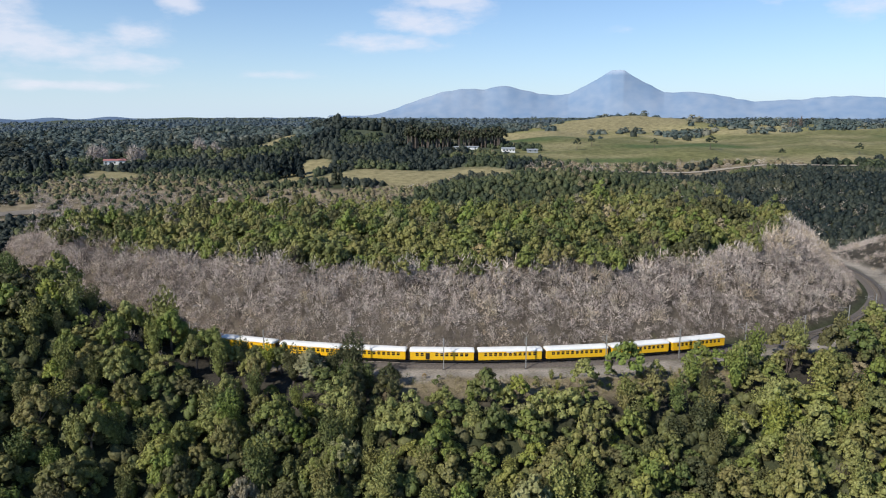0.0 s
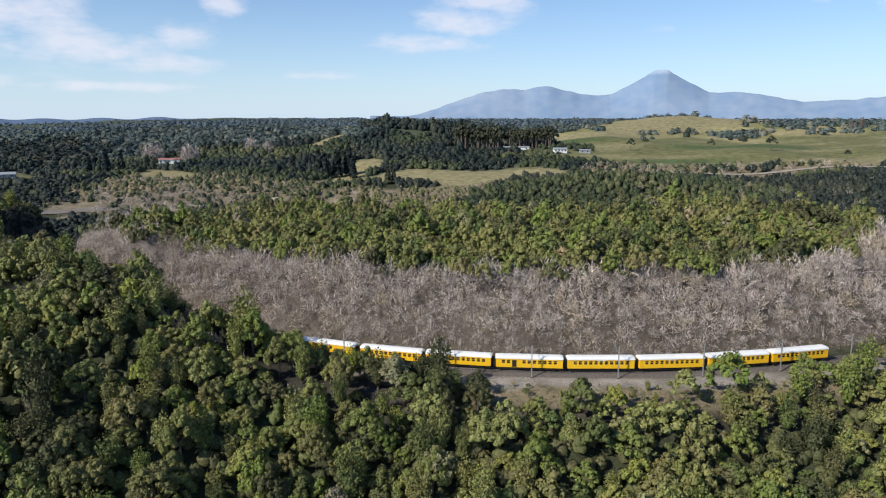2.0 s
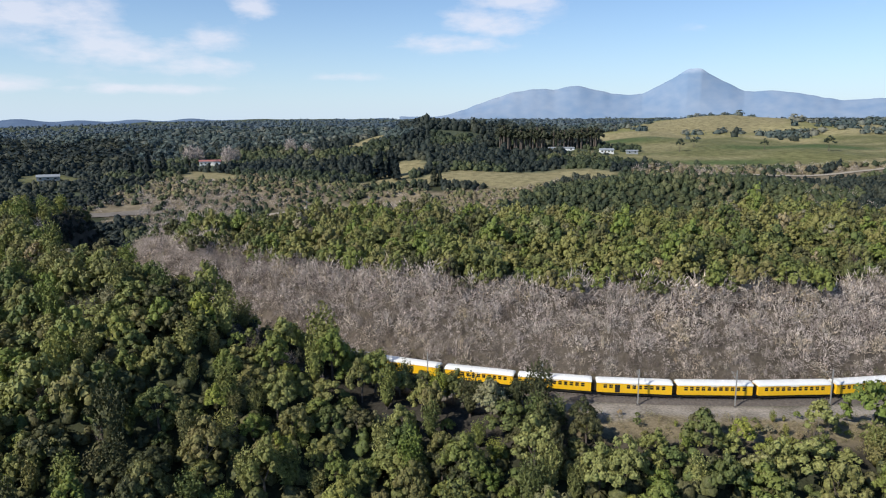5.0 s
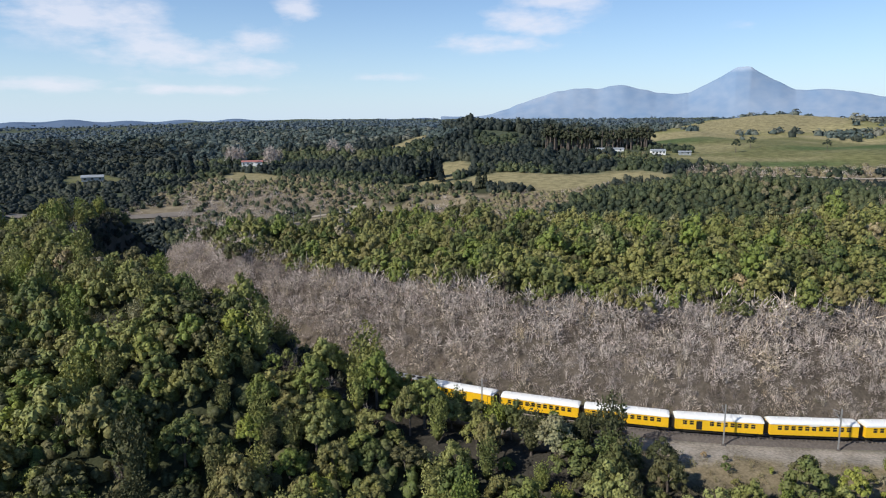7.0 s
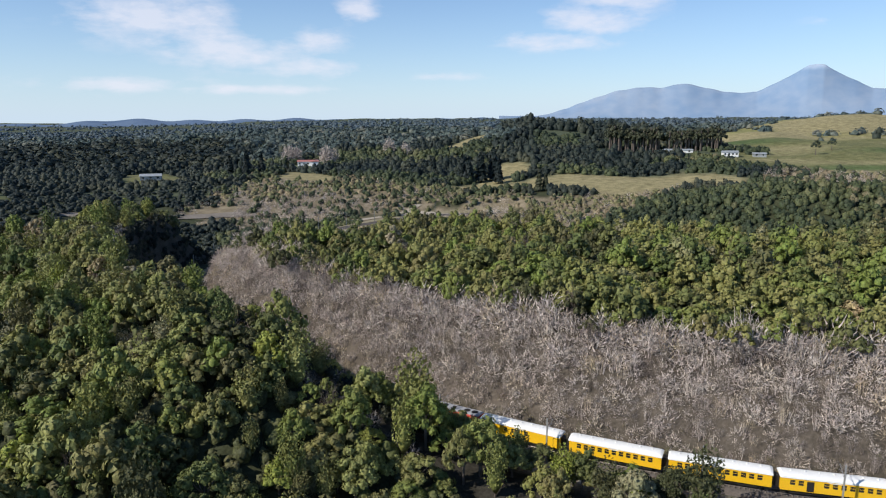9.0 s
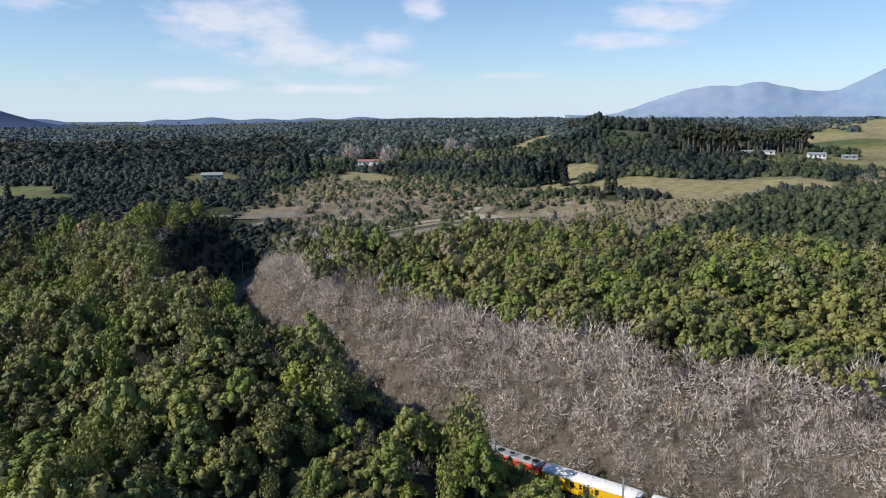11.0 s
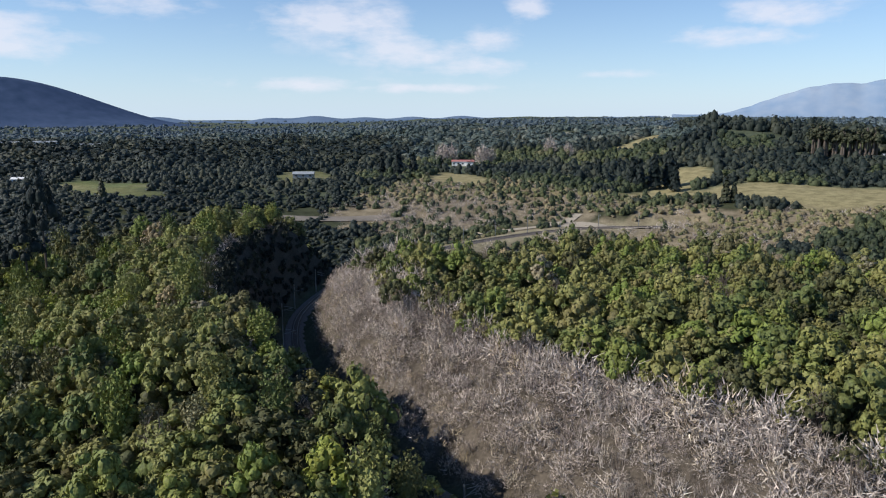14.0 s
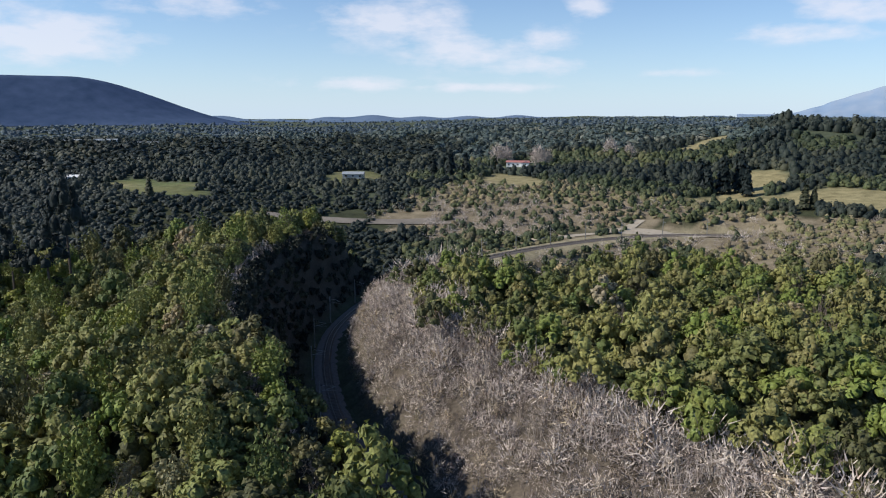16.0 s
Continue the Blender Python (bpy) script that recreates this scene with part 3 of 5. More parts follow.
def twig_cloud(seed, count):
    """A dense leafless bush: a haze of fine pale twigs."""
    r = np.random.RandomState(seed)
    u = r.normal(0, 1, (count, 3))
    u /= np.linalg.norm(u, axis=1)[:, None]
    u[:, 2] = np.abs(u[:, 2])
    p = u * r.uniform(0.45, 1.0, (count, 1)) * (0.55, 0.55, 0.85)
    side = np.cross(u, r.normal(0, 1, (count, 3)))
    side /= np.linalg.norm(side, axis=1)[:, None]
    way = u * (0.5, 0.5, 0.8) + r.normal(0, 0.45, (count, 3))
    ln = r.uniform(0.12, 0.3, (count, 1))
    V = np.stack([p - side * 0.019, p + side * 0.019, p + way * ln], 1)
    return V.reshape(-1, 3), np.arange(3 * count).reshape(-1, 3)


def scatter(name, variants, pos, scale, material, label, category, seed=0, tint=None, squash=None):
    """Many plants as one mesh of kind stuff."""
    r = np.random.RandomState(seed)
    pick = r.randint(0, len(variants), len(pos))
    ang = r.rand(len(pos)) * 6.283
    tint = r.rand(len(pos)) if tint is None else tint
    VV, FF, TT, o = [], [], [], 0
    for k, (v, f) in enumerate(variants):
        w = np.where(pick == k)[0]
        if not len(w):
            continue
        c, s = np.cos(ang[w])[:, None], np.sin(ang[w])[:, None]
        sc = scale[w][:, None]
        zz = sc if squash is None else sc * squash[w][:, None]
        P = np.stack([(v[None, :, 0] * c - v[None, :, 1] * s) * sc, (v[None, :, 0] * s + v[None, :, 1] * c) * sc, v[None, :, 2] * zz], -1) + pos[w][:, None, :]
        VV.append(P.reshape(-1, 3))
        FF.append((f[None] + (np.arange(len(w)) * len(v))[:, None, None]).reshape(-1, 3) + o)
        TT.append(np.repeat(tint[w], len(v)))
        o += len(w) * len(v)
    me = fast_mesh(name, np.concatenate(VV), np.concatenate(FF), material, np.concatenate(TT), smooth=True)
    return tagged(new(name, me), label, category, kind="stuff")


def sow(x0, x1, y0, y1, step, seed, jitter=0.42):
    """An uneven grid of places."""
    r = np.random.RandomState(seed)
    xs, ys = np.meshgrid(np.arange(x0, x1, step), np.arange(y0, y1, step * 0.88))
    xs = xs + (np.arange(xs.shape[0]) % 2)[:, None] * step / 2
    xs, ys = xs + r.uniform(-jitter, jitter, xs.shape) * step, ys + r.uniform(-jitter, jitter, ys.shape) * step
    return xs.ravel(), ys.ravel()


def in_view(x, y, margin=12):
    """The stretch of land that lies ahead of the flight."""
    return (y > 62 + 0.62 * np.maximum(0, x) - 0.0 * x) & (x < 0.74 * y + 30 + margin) & (x > -1.55 * (y - 40) - margin)


# the bush: places, heights and which kind grows where
tx, ty = sow(-260, 190, 62, 330, 5.0, 21)
td = track_offset(tx, ty)
th, tb = near_weights(tx, ty)
edge = waves(tx, ty, 18, 31) * 2.5
bush_back = np.interp(tx, [-160, -140, -118, -104], [250, 263, 284, 312])
hill_bush = (ty < bush_back) & (td > 23 + edge + 5 * S((tx - 85) / 30) - 5 * S((-tx - 105) / 25)) & (th > 0.25)
front_bush = (td < -(np.interp(tx, [-165, -140, -126, -75, -55, -22, -14, -6, 30, 55, 80, 140], [20, 19, 9.5, 9, 8, 7.5, 10, 19, 17, 11, 9, 9]) + 0.6 * edge)) & (tb > 0.15) & in_view(tx, ty)
east_bare = (tx > 122) & (ty > 180) & (td < 0)
front_bush &= ~east_bare
tz = height(tx, ty, td)

r_t = np.random.RandomState(5)
NEAR = [crown(100 + k, 1.0, 1.7 + 0.25 * (k % 3), 26 + 3 * (k % 5), 1500, 0.086) for k in range(6)] + [feathery(150 + k, 0.7, 2.2, 100, 0.08) for k in range(2)]
FRONT = [crown(120 + k, 1.0, 1.7 + 0.25 * (k % 3), 18 + 2 * (k % 3), 400, 0.14) for k in range(6)] + [feathery(160 + k, 0.7, 2.2, 60, 0.095) for k in range(2)]
MID = [crown(200 + k, 1.0, 1.6 + 0.25 * (k % 3), 14 + k % 4, 270, 0.155) for k in range(8)]
rad = np.clip(r_t.normal(3.3, 0.85, len(tx)), 2.0, 5.6)
rad = np.where((td < 0) & (td > -16) & (tx < -75), np.minimum(rad, 2.6), rad)
rad = np.where((td < 0) & (td > -14) & (tx > -66) & (tx < -26), np.maximum(rad, 3.4), rad)
clump = np.clip(0.42 + 0.28 * waves(tx, ty, 55, 41) + r_t.normal(0, 0.22, len(tx)) + 0.14 * S((tx + 20) / 60) * (ty < 165), 0, 1)
clump = np.where(hill_bush, np.minimum(clump * 0.9 + 0.06, 0.7), clump + 0.08 * S((-tx - 70) / 40))
clump = np.where(r_t.rand(len(tx)) < 0.035, r_t.uniform(0.85, 0.99, len(tx)), np.clip(clump, 0.02, 0.84))
sink = 0.1

# the trees that stand closest to the flight are single things
fi = np.where(front_bush)[0]
close = fi[np.argsort(np.hypot(tx[fi] + 45, ty[fi] - 118))[:300]]
is_close = np.zeros(len(tx), bool)
is_close[close] = True
trunk_bm = bmesh.new()
tube(trunk_bm, (0, 0, -0.3), (0.03, 0.02, 0.7), 0.07, 0.05, 6)
for a in range(4):
    tube(trunk_bm, (0.03, 0.02, 0.6), (0.4 * math.cos(a * 1.6), 0.4 * math.sin(a * 1.6), 1.1), 0.035, 0.015, 5)
bush_trees = []
for k, (v, f) in enumerate(NEAR):
    tree = thing("bush_tree", "evergreen broadleaf bush tree with a dense rounded crown", "tree", "trees of the near bush")
    if k == 0:
        trunk = part("trunk", trunk_bm, M_BARK, tree)
    else:
        t2 = new("trunk", trunk.data)
        t2.parent = tree
    cr = new("crown", fast_mesh("crown", v, f, M_BUSH, smooth=True))
    cr.parent = tree
    bush_trees.append(tree)
for n, i in enumerate(close):
    src = bush_trees[n % len(NEAR)]
    m = pose(tx[i], ty[i], tz[i] + sink, 0, 0, r_t.rand() * 360)
    if n < len(NEAR):
        src.matrix_basis = m
        t = src
    else:
        t = copy_thing(src, m)
    t.scale = (rad[i], rad[i], rad[i] * r_t.uniform(0.75, 1.45))
    for child in t.children:
        child.color = (clump[i], 0, 0, 1)

rest = front_bush & ~is_close
w = np.where(rest)[0]
scatter("near_bush", FRONT, np.c_[tx[w], ty[w], tz[w] + sink], rad[w], M_BUSH, "dense evergreen bush of rounded crowns on the near slope", "bush", 1, clump[w], r_t.uniform(0.75, 1.4, len(w)))
w = np.where(hill_bush)[0]
scatter("hilltop_bush", MID, np.c_[tx[w], ty[w], tz[w] + sink], rad[w] * 0.95, M_BUSH, "evergreen bush of rounded crowns over the hilltop", "bush", 2, clump[w], r_t.uniform(0.8, 1.35, len(w)))

# low growth that fills the gaps under the crowns, its tints darkened for shade
lx, ly = sow(-260, 190, 62, 330, 3.8, 22)
ld = track_offset(lx, ly)
lh, lb = near_weights(lx, ly)
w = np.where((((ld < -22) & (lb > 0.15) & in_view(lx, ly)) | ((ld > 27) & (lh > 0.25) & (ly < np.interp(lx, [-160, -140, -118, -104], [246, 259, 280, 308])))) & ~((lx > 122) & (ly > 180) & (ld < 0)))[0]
scatter("undergrowth", [dome(600 + k, 1.1) for k in range(6)], np.c_[lx[w], ly[w], height(lx[w], ly[w], ld[w]) + 0.6], r_t.uniform(1.7, 2.8, len(w)), M_BUSH, "undergrowth between the bush trees, tints darkened for shade", "bush", 12, r_t.uniform(0.0, 0.3, len(w)))

# leafless grey scrub on the slopes of the cutting and round the hill
SHRUBS = [bare_shrub(300 + k, 1.0, 0.5, 20, 0.0075, 0.4) for k in range(3)] + [twig_cloud(310 + k, 140) for k in range(9)]
sx, sy = sow(-200, 185, 150, 335, 1.65, 51)
sd = track_offset(sx, sy)
sh, sb = near_weights(sx, sy)
e2 = waves(sx, sy, 18, 31) * 2.5
r_w = np.random.RandomState(8)
grey = (sd > 5.8) & ((sd < 26 + e2 + 6 * S((sx - 85) / 30)) | (sy > np.interp(sx, [-160, -140, -118, -104], [250, 263, 284, 312]))) & (sh > 0.2)
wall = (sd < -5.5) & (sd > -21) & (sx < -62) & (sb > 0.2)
grey |= wall & (r_w.rand(len(sx)) < np.where(sd < -18, 0.5, 0.0))
grey |= (sd < -8) & (sd > -60) & (sx > 118) & (sy > 180) & (sb > 0.2) & (r_w.rand(len(sx)) < 0.45)
hollow = waves(sx, sy, 5.5, 36) + 0.6 * waves(sx, sy, 12, 37)
grey &= (hollow > -0.95) | (r_w.rand(len(sx)) < 0.25)
w = np.where(grey)[0]
sz = height(sx[w], sy[w], sd[w])
r_s = np.random.RandomState(6)
up = np.interp(np.abs(sd[w]), [5, 10, 17, 24, 34], [1.7, 2.3, 2.9, 4.2, 4.5]) * r_s.uniform(0.6, 1.45, len(w)) * (1.1 + 0.3 * hollow[w]) * np.where(sd[w] < 0, 0.65, 1.0)
# tint falls with hollow: shadow of the dips put into the twig colour
scatter("bare_scrub", SHRUBS, np.c_[sx[w], sy[w], sz - 0.1], up, M_TWIG, "leafless grey-brown scrub covering the steep slope", "scrub", 3,
        np.clip(0.44 + 0.26 * hollow[w] + 0.15 * waves(sx[w], sy[w], 30, 33) + r_s.normal(0, 0.2, len(w)), 0, 0.99))

# dry low growth on the shoulder in front of the line
dx_, dy_ = sow(-20, 75, 138, 168, 1.5, 53)
dd = track_offset(dx_, dy_)
w = np.where((dd < -8.3) & (dd > -22))[0]
pz = np.c_[dx_[w], dy_[w], height(dx_[w], dy_[w], dd[w]) - 0.05]
pick = r_s.rand(len(w))
scatter("dry_shoulder_scrub", SHRUBS, pz[pick < 0.5], r_s.uniform(0.7, 1.6, (pick < 0.5).sum()), M_GRASSBLADE, "dry grass and low twiggy scrub beside the track", "scrub", 8, None)
scatter("low_shoulder_bush", FRONT, pz[pick > 0.86], r_s.uniform(0.5, 1.2, (pick > 0.86).sum()), M_BUSH, "low green bushes beside the track", "bush", 9, None)
w = np.where((sd > 5.2) & (sd < 9) & (sh > 0.4) & (r_w.rand(len(sx)) < 0.3))[0]
scatter("slope_foot_growth", SHRUBS[3:], np.c_[sx[w], sy[w], height(sx[w], sy[w], sd[w])], r_s.uniform(0.9, 2.2, len(w)), M_SCRUB, "olive and tan growth at the foot of the slope", "scrub", 10, None)

# ferns take the dark leaves, so the wall's shade sits in their colour
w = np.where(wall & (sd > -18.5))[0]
scatter("fern_bank", [feathery(170 + k, 0.8, 1.6, 9, 0.3) for k in range(4)], np.c_[sx[w], sy[w], height(sx[w], sy[w], sd[w]) - 0.1][::2], r_s.uniform(0.9, 1.8, len(w))[::2], M_DARK, "ferns and low bush on the cutting wall, its shade put into their colour", "ferns", 7, None)

# far woods, scrub and pasture trees
DOMES = [dome(400 + k, 1.0 + 0.15 * (k % 3)) for k in range(10)]
SPECKS = [far_dome(450 + k) for k in range(8)]
r_f = np.random.RandomState(9)
fxs, fys, fss = [], [], []
rr = 290.0
while rr < 3900:
    step = max(4.0, rr / 118.0)
    half = np.arange(-46, 58, math.degrees(step / rr))
    ang = np.radians(half + r_f.uniform(-0.5, 0.5, len(half)) * math.degrees(step / rr) + 4)
    d0 = rr + r_f.uniform(-0.5, 0.5, len(half)) * step
    fxs.append(-np.sin(ang) * d0)
    fys.append(np.cos(ang) * d0)
    fss.append(np.full(len(half), step))
    rr += step * 0.95 * (1 + max(0, rr - 700) / 500)
ax_, ay_, as_ = np.concatenate(fxs), np.concatenate(fys), np.concatenate(fss)
ad = track_offset(ax_, ay_)
ah, ab = near_weights(ax_, ay_)
far_r = np.hypot(ax_, ay_)
open_land = (np.maximum(green_field(ax_, ay_), tan_field(ax_, ay_)) > 0.35) | ((open_country(ax_, ay_) > 0.4) & (waves(ax_, ay_, 70, 28) + r_f.normal(0, 0.35, len(ax_)) < np.interp(ay_, [650, 800, 1000], [0.6, 0.3, 0.15])))
HOMES = [(-294, 630, 20), (62, 677, 22), (86, 684, 16), (22, 690, 20), (-372, 522, 20), (-79, 515, 6), (-123, 563, 8), (10, 700, 34), (-34, 700, 14), (-900, 640, 14), (-880, 668, 14), (-835, 700, 14)]
for hx, hy, hr in HOMES:
    back = math.hypot(hx, hy)
    u, v = (ax_ * hx + ay_ * hy) / back, (ax_ * hy - ay_ * hx) / back
    open_land |= (np.abs(v) < hr) & (u > back - 30) & (u < back + 12)
# glades between the woods beyond the farm
open_land |= (r_f.rand(len(ax_)) < 0.1) & (far_r > 560)
open_land |= (far_r > 690) & (far_r < 1350) & (waves(ax_ * 0.6, ay_ * 1.7, 120, 45) > 0.85)
ok = (np.abs(ad) > np.where(ay_ > 330, 8.5, 7.0)) & ~open_land & ~((ad > 0) & (ah > 0.25)) & ~((ad < 0) & (ab > 0.15) & (ax_ > -262))
for ca, cb, cr in ((-326, 400, 12), (-300, 414, 14), (-270, 432, 14), (-140, 458, 12), (-125, 460, 9), (-112, 458, 8), (-170, 440, 7), (-112, 440, 5), (-98, 426, 5), (-85, 418, 5)):
    ok &= np.hypot(ax_ - ca, (ay_ - cb) * 0.6) > cr
road_d = 553 + 0.12 * (ax_ - 190) - ay_ + np.where((ax_ > 85) & (ax_ < 340), 0, 999)
ok &= (road_d > 15) | (road_d < -5)
az_ = height(ax_, ay_, ad)

on_bluff, on_brown = inside(ax_, ay_, BLUFF), inside(ax_, ay_, BROWN_HILL)
on_knoll = patch(ax_, ay_, 62, 458, 118, 46, 0.2, 36) > 0.5
on_band = patch(ax_, ay_, 190, 572, 130, 30, 0.4, 24, 8) > 0.4
behind = (ad > 0) & (ay_ < 420) & (ax_ > -150) & (ax_ < 150) & ~on_knoll & ~on_brown
bank = (np.abs(ad) < 30) & (ay_ > 318) & (ax_ < -90) & ~on_bluff
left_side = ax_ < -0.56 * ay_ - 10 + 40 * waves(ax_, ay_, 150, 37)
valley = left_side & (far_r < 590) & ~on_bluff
dark_row = (patch(ax_, ay_, -190, 588, 72, 24, 0.3, 38) > 0.5) | (patch(ax_, ay_, -60, 640, 75, 40, 0.3, 39) > 0.5) | (patch(ax_, ay_, -60, 795, 95, 45, 0.3, 42) > 0.5)
roll = r_f.rand(len(ax_))
fall = (ay_ - 400 - 0.5 * (-150 - ax_) * 0.2) / 130 + 0.35 * waves(ax_, ay_, 60, 49)
grey_pick = (on_bluff & (roll < np.interp(fall, [0.2, 0.5, 0.8], [0.6, 0.2, 0.02]))) | (on_brown & (roll < 0.1)) | (on_band & (roll < 0.35)) | (bank & (ad > 0) & (roll < 0.45)) | (behind & (roll < 0.28 + 0.3 * waves(ax_, ay_, 40, 44)))
grey_pick |= (patch(ax_, ay_, -248, 452, 58, 12, 0.3, 40, 28) > 0.5) & (roll < 0.75)
grey_pick |= (ax_ > 140) & (ay_ < 480) & (roll < 0.1)
brown_pick = ~grey_pick & ((on_brown & (roll < 0.85)) | (on_bluff & (roll < 0.5)) | (on_band & (roll < 0.75)) | (bank & (ad > 0) & (roll < 0.7)) | (behind & (roll < 0.4)))
green_pick = ~grey_pick & ~brown_pick & (on_knoll | behind | on_bluff | on_brown | bank)
rest_pick = ~(grey_pick | brown_pick | green_pick)
tone = waves(ax_, ay_, 90, 46)
base_tint = np.clip(0.42 + 0.28 * waves(ax_, ay_, 130, 43) + r_f.normal(0, 0.2, len(ax_)), 0.02, 0.95)
size_all = np.clip(as_ * r_f.uniform(0.42, 0.95, len(ax_)), 1.6, 6.5)
size_all = np.where(valley, size_all * 0.85, size_all)
size_all = np.where(dark_row, size_all * 1.25, size_all)
size_all = np.where((road_d > 0) & (road_d < 60), size_all * 0.55, size_all)
size_all = np.where(on_bluff | bank | on_brown, size_all * 0.72, size_all)


def grow(name, sel, kinds, leaf, label, category, lo=0.7, hi=1.3, sink=0.3, seed=4):
    w = np.where(ok & sel)[0]
    scatter(name, kinds, np.c_[ax_[w], ay_[w], az_[w] + sink * size_all[w]], size_all[w], leaf, label, category, seed, base_tint[w], r_f.uniform(lo, hi, len(w)))


# rows and clumps are dark trees; the eastern part has shade painted in
grow("dark_woods", rest_pick & (dark_row | ((ax_ > 130) & (ay_ < 520)) | ((tone <= -0.3) & ~left_side)) & (far_r < 900), DOMES, M_DARK, "dark evergreen trees in rows and clumps, eastern valley's shade put into their colour", "woods", 0.8, 1.3)
grow("valley_woods", rest_pick & ~dark_row & ~((ax_ > 130) & (ay_ < 520)) & (tone > -0.3) & ~left_side & (far_r < 760), DOMES, M_FAR, "mixed evergreen woods on the valley terraces", "woods", 0.65, 1.1)
# the left-hand stands: shade over the valley put into the leaf colour
grow("shaded_valley_scrub", rest_pick & valley & ~dark_row, DOMES, M_DARK, "low evergreen scrub on the valley floor, shade put into its colour", "scrub", 0.4, 0.75)
grow("shaded_woods", rest_pick & left_side & (far_r >= 590) & (far_r < 760) & ~dark_row, DOMES, M_DARK, "evergreen woods beyond the valley, shade put into their colour", "woods", 0.65, 1.1)
grow("shaded_far_woods", rest_pick & left_side & (far_r >= 760) & (far_r < 1150) & ~(dark_row & (far_r < 900)), SPECKS, M_DARK, "evergreen woods stretching below the hill, shade put into their colour", "woods", 0.6, 1.05)
grow("far_woods", rest_pick & ~(left_side & (far_r < 1150)) & (far_r >= 760) & (far_r < 1350) & ~(dark_row & (far_r < 900)) & ~((tone <= -0.3) & ~left_side & (far_r < 900)), SPECKS, M_DIST, "evergreen woods spreading to the skyline, haze put into their colour", "woods", 0.6, 1.05)
grow("skyline_woods", rest_pick & (far_r >= 1350), SPECKS, M_DIST_BLUE, "woods along the skyline, haze put into their blue colour", "woods", 0.5, 0.95)
grow("knoll_bush", green_pick & (on_knoll | behind), DOMES, M_FAR, "dark green bush over the knoll behind the hill", "bush", 0.8, 1.3)
grow("green_scrub", green_pick & ~(on_knoll | behind), DOMES, M_FAR, "low olive-green scrub on the valley side", "scrub", 0.6, 1.1)
grow("brown_scrub", brown_pick, DOMES, M_SCRUB, "low brown winter scrub on the valley side", "scrub", 0.5, 0.9, 0.1)
w = np.where(ok & grey_pick)[0]
w = np.concatenate([w, w])
gxs, gys = ax_[w] + r_f.uniform(-2.2, 2.2, len(w)), ay_[w] + r_f.uniform(-2.2, 2.2, len(w))
keep = np.abs(track_offset(gxs, gys)) > 6.5
gxs, gys = gxs[keep], gys[keep]
scatter("valley_bare_scrub", [twig_cloud(330 + k, 55) for k in range(6)], np.c_[gxs, gys, height(gxs, gys) - 0.1], r_f.uniform(3.0, 5.6, len(gxs)), M_TWIG, "leafless grey scrub along the valley", "scrub", 6, r_f.rand(len(gxs)) * 0.8)

# the bush goes on under and behind the flight
ux, uy = sow(-170, 130, -70, 90, 5.2, 57)
w = np.where(~in_view(ux, uy) | (uy < 62))[0]
scatter("underlying_bush", SPECKS, np.c_[ux[w], uy[w], height(ux[w], uy[w]) + 1.8], r_f.uniform(2.4, 3.8, len(w)), M_BUSH, "dense evergreen bush below the flight", "bush", 11, r_f.rand(len(w)) * 0.6)

# ---- distance: volcano, ranges and the dark hill ----
def range_mesh(name, az0, az1, near, far, profile, material, label, rough=0.12, steps=(220, 26), seed=0):
    """A mountain range: rises from near to a crest whose height above the horizon (degrees) follows profile(heading)."""
    A, R = np.meshgrid(np.radians(np.linspace(az0, az1, steps[0])), np.linspace(0, 1, steps[1]))
    el = profile(np.degrees(A))
    top = far * np.tan(np.radians(el)) + 56
    r = near + (far - near) * R
    ridged = sum(np.abs(waves(np.degrees(A) * 60 * f, R * 500 * f, 180.0, seed + k)) / k for f, k in ((1.0, 1), (2.2, 2), (4.7, 4)))
    f = np.clip(R / 0.86, 0, 1)
    z = 20 + (top - 20) * f ** 1.25 * (1 - rough * ridged * f * (1 - f) * 2.2)
    z = np.where(R > 0.87, z - (R - 0.87) * (top - 20) * 2.0, z)
    V = np.stack([np.sin(A) * r, np.cos(A) * r, z], -1).reshape(-1, 3)
    n = steps[0]
    k = np.arange(n * steps[1]).reshape(steps[1], n)
    F = np.stack([k[:-1, :-1], k[:-1, 1:], k[1:, 1:], k[1:, :-1]], -1).reshape(-1, 4)
    return tagged(new(name, fast_mesh(name, V, F, material, smooth=True)), label, "mountain", kind="structure")


def bump(a, c, w, h, p=2.0):
    return h * np.exp(-np.abs((a - c) / w) ** p)


def volcano_profile(a):
    shield = 0.05 + 1.75 * S((a + 6.5) / 7.0) * (1 - 0.42 * S((a - 16) / 7))
    cone = np.maximum(0, 2.0 - np.maximum(0, np.abs(a - 13.55) - 0.5) * 0.62) ** 1.15 * 0.8
    small = bump(a, 4.9, 1.6, 0.55) + bump(a, 1.6, 1.6, 0.3) + bump(a, 20.2, 2.2, 0.35) + bump(a, 29, 3, 0.35) - bump(a, 9.2, 1.8, 0.12)
    wob = 0.05 * waves(a * 10, a * 3, 20.0, 61)
    return np.maximum(shield + small, 1.72 * (np.abs(a - 13.5) < 4) + cone * (np.abs(a - 13.5) < 4)) + wob


# the blue of these three base colours is painted-in distance haze
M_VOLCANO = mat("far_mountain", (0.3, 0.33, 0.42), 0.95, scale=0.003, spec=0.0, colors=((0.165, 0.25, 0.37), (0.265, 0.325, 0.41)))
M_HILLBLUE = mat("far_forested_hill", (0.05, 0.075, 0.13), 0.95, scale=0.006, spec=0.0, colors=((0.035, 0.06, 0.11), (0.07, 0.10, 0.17)))
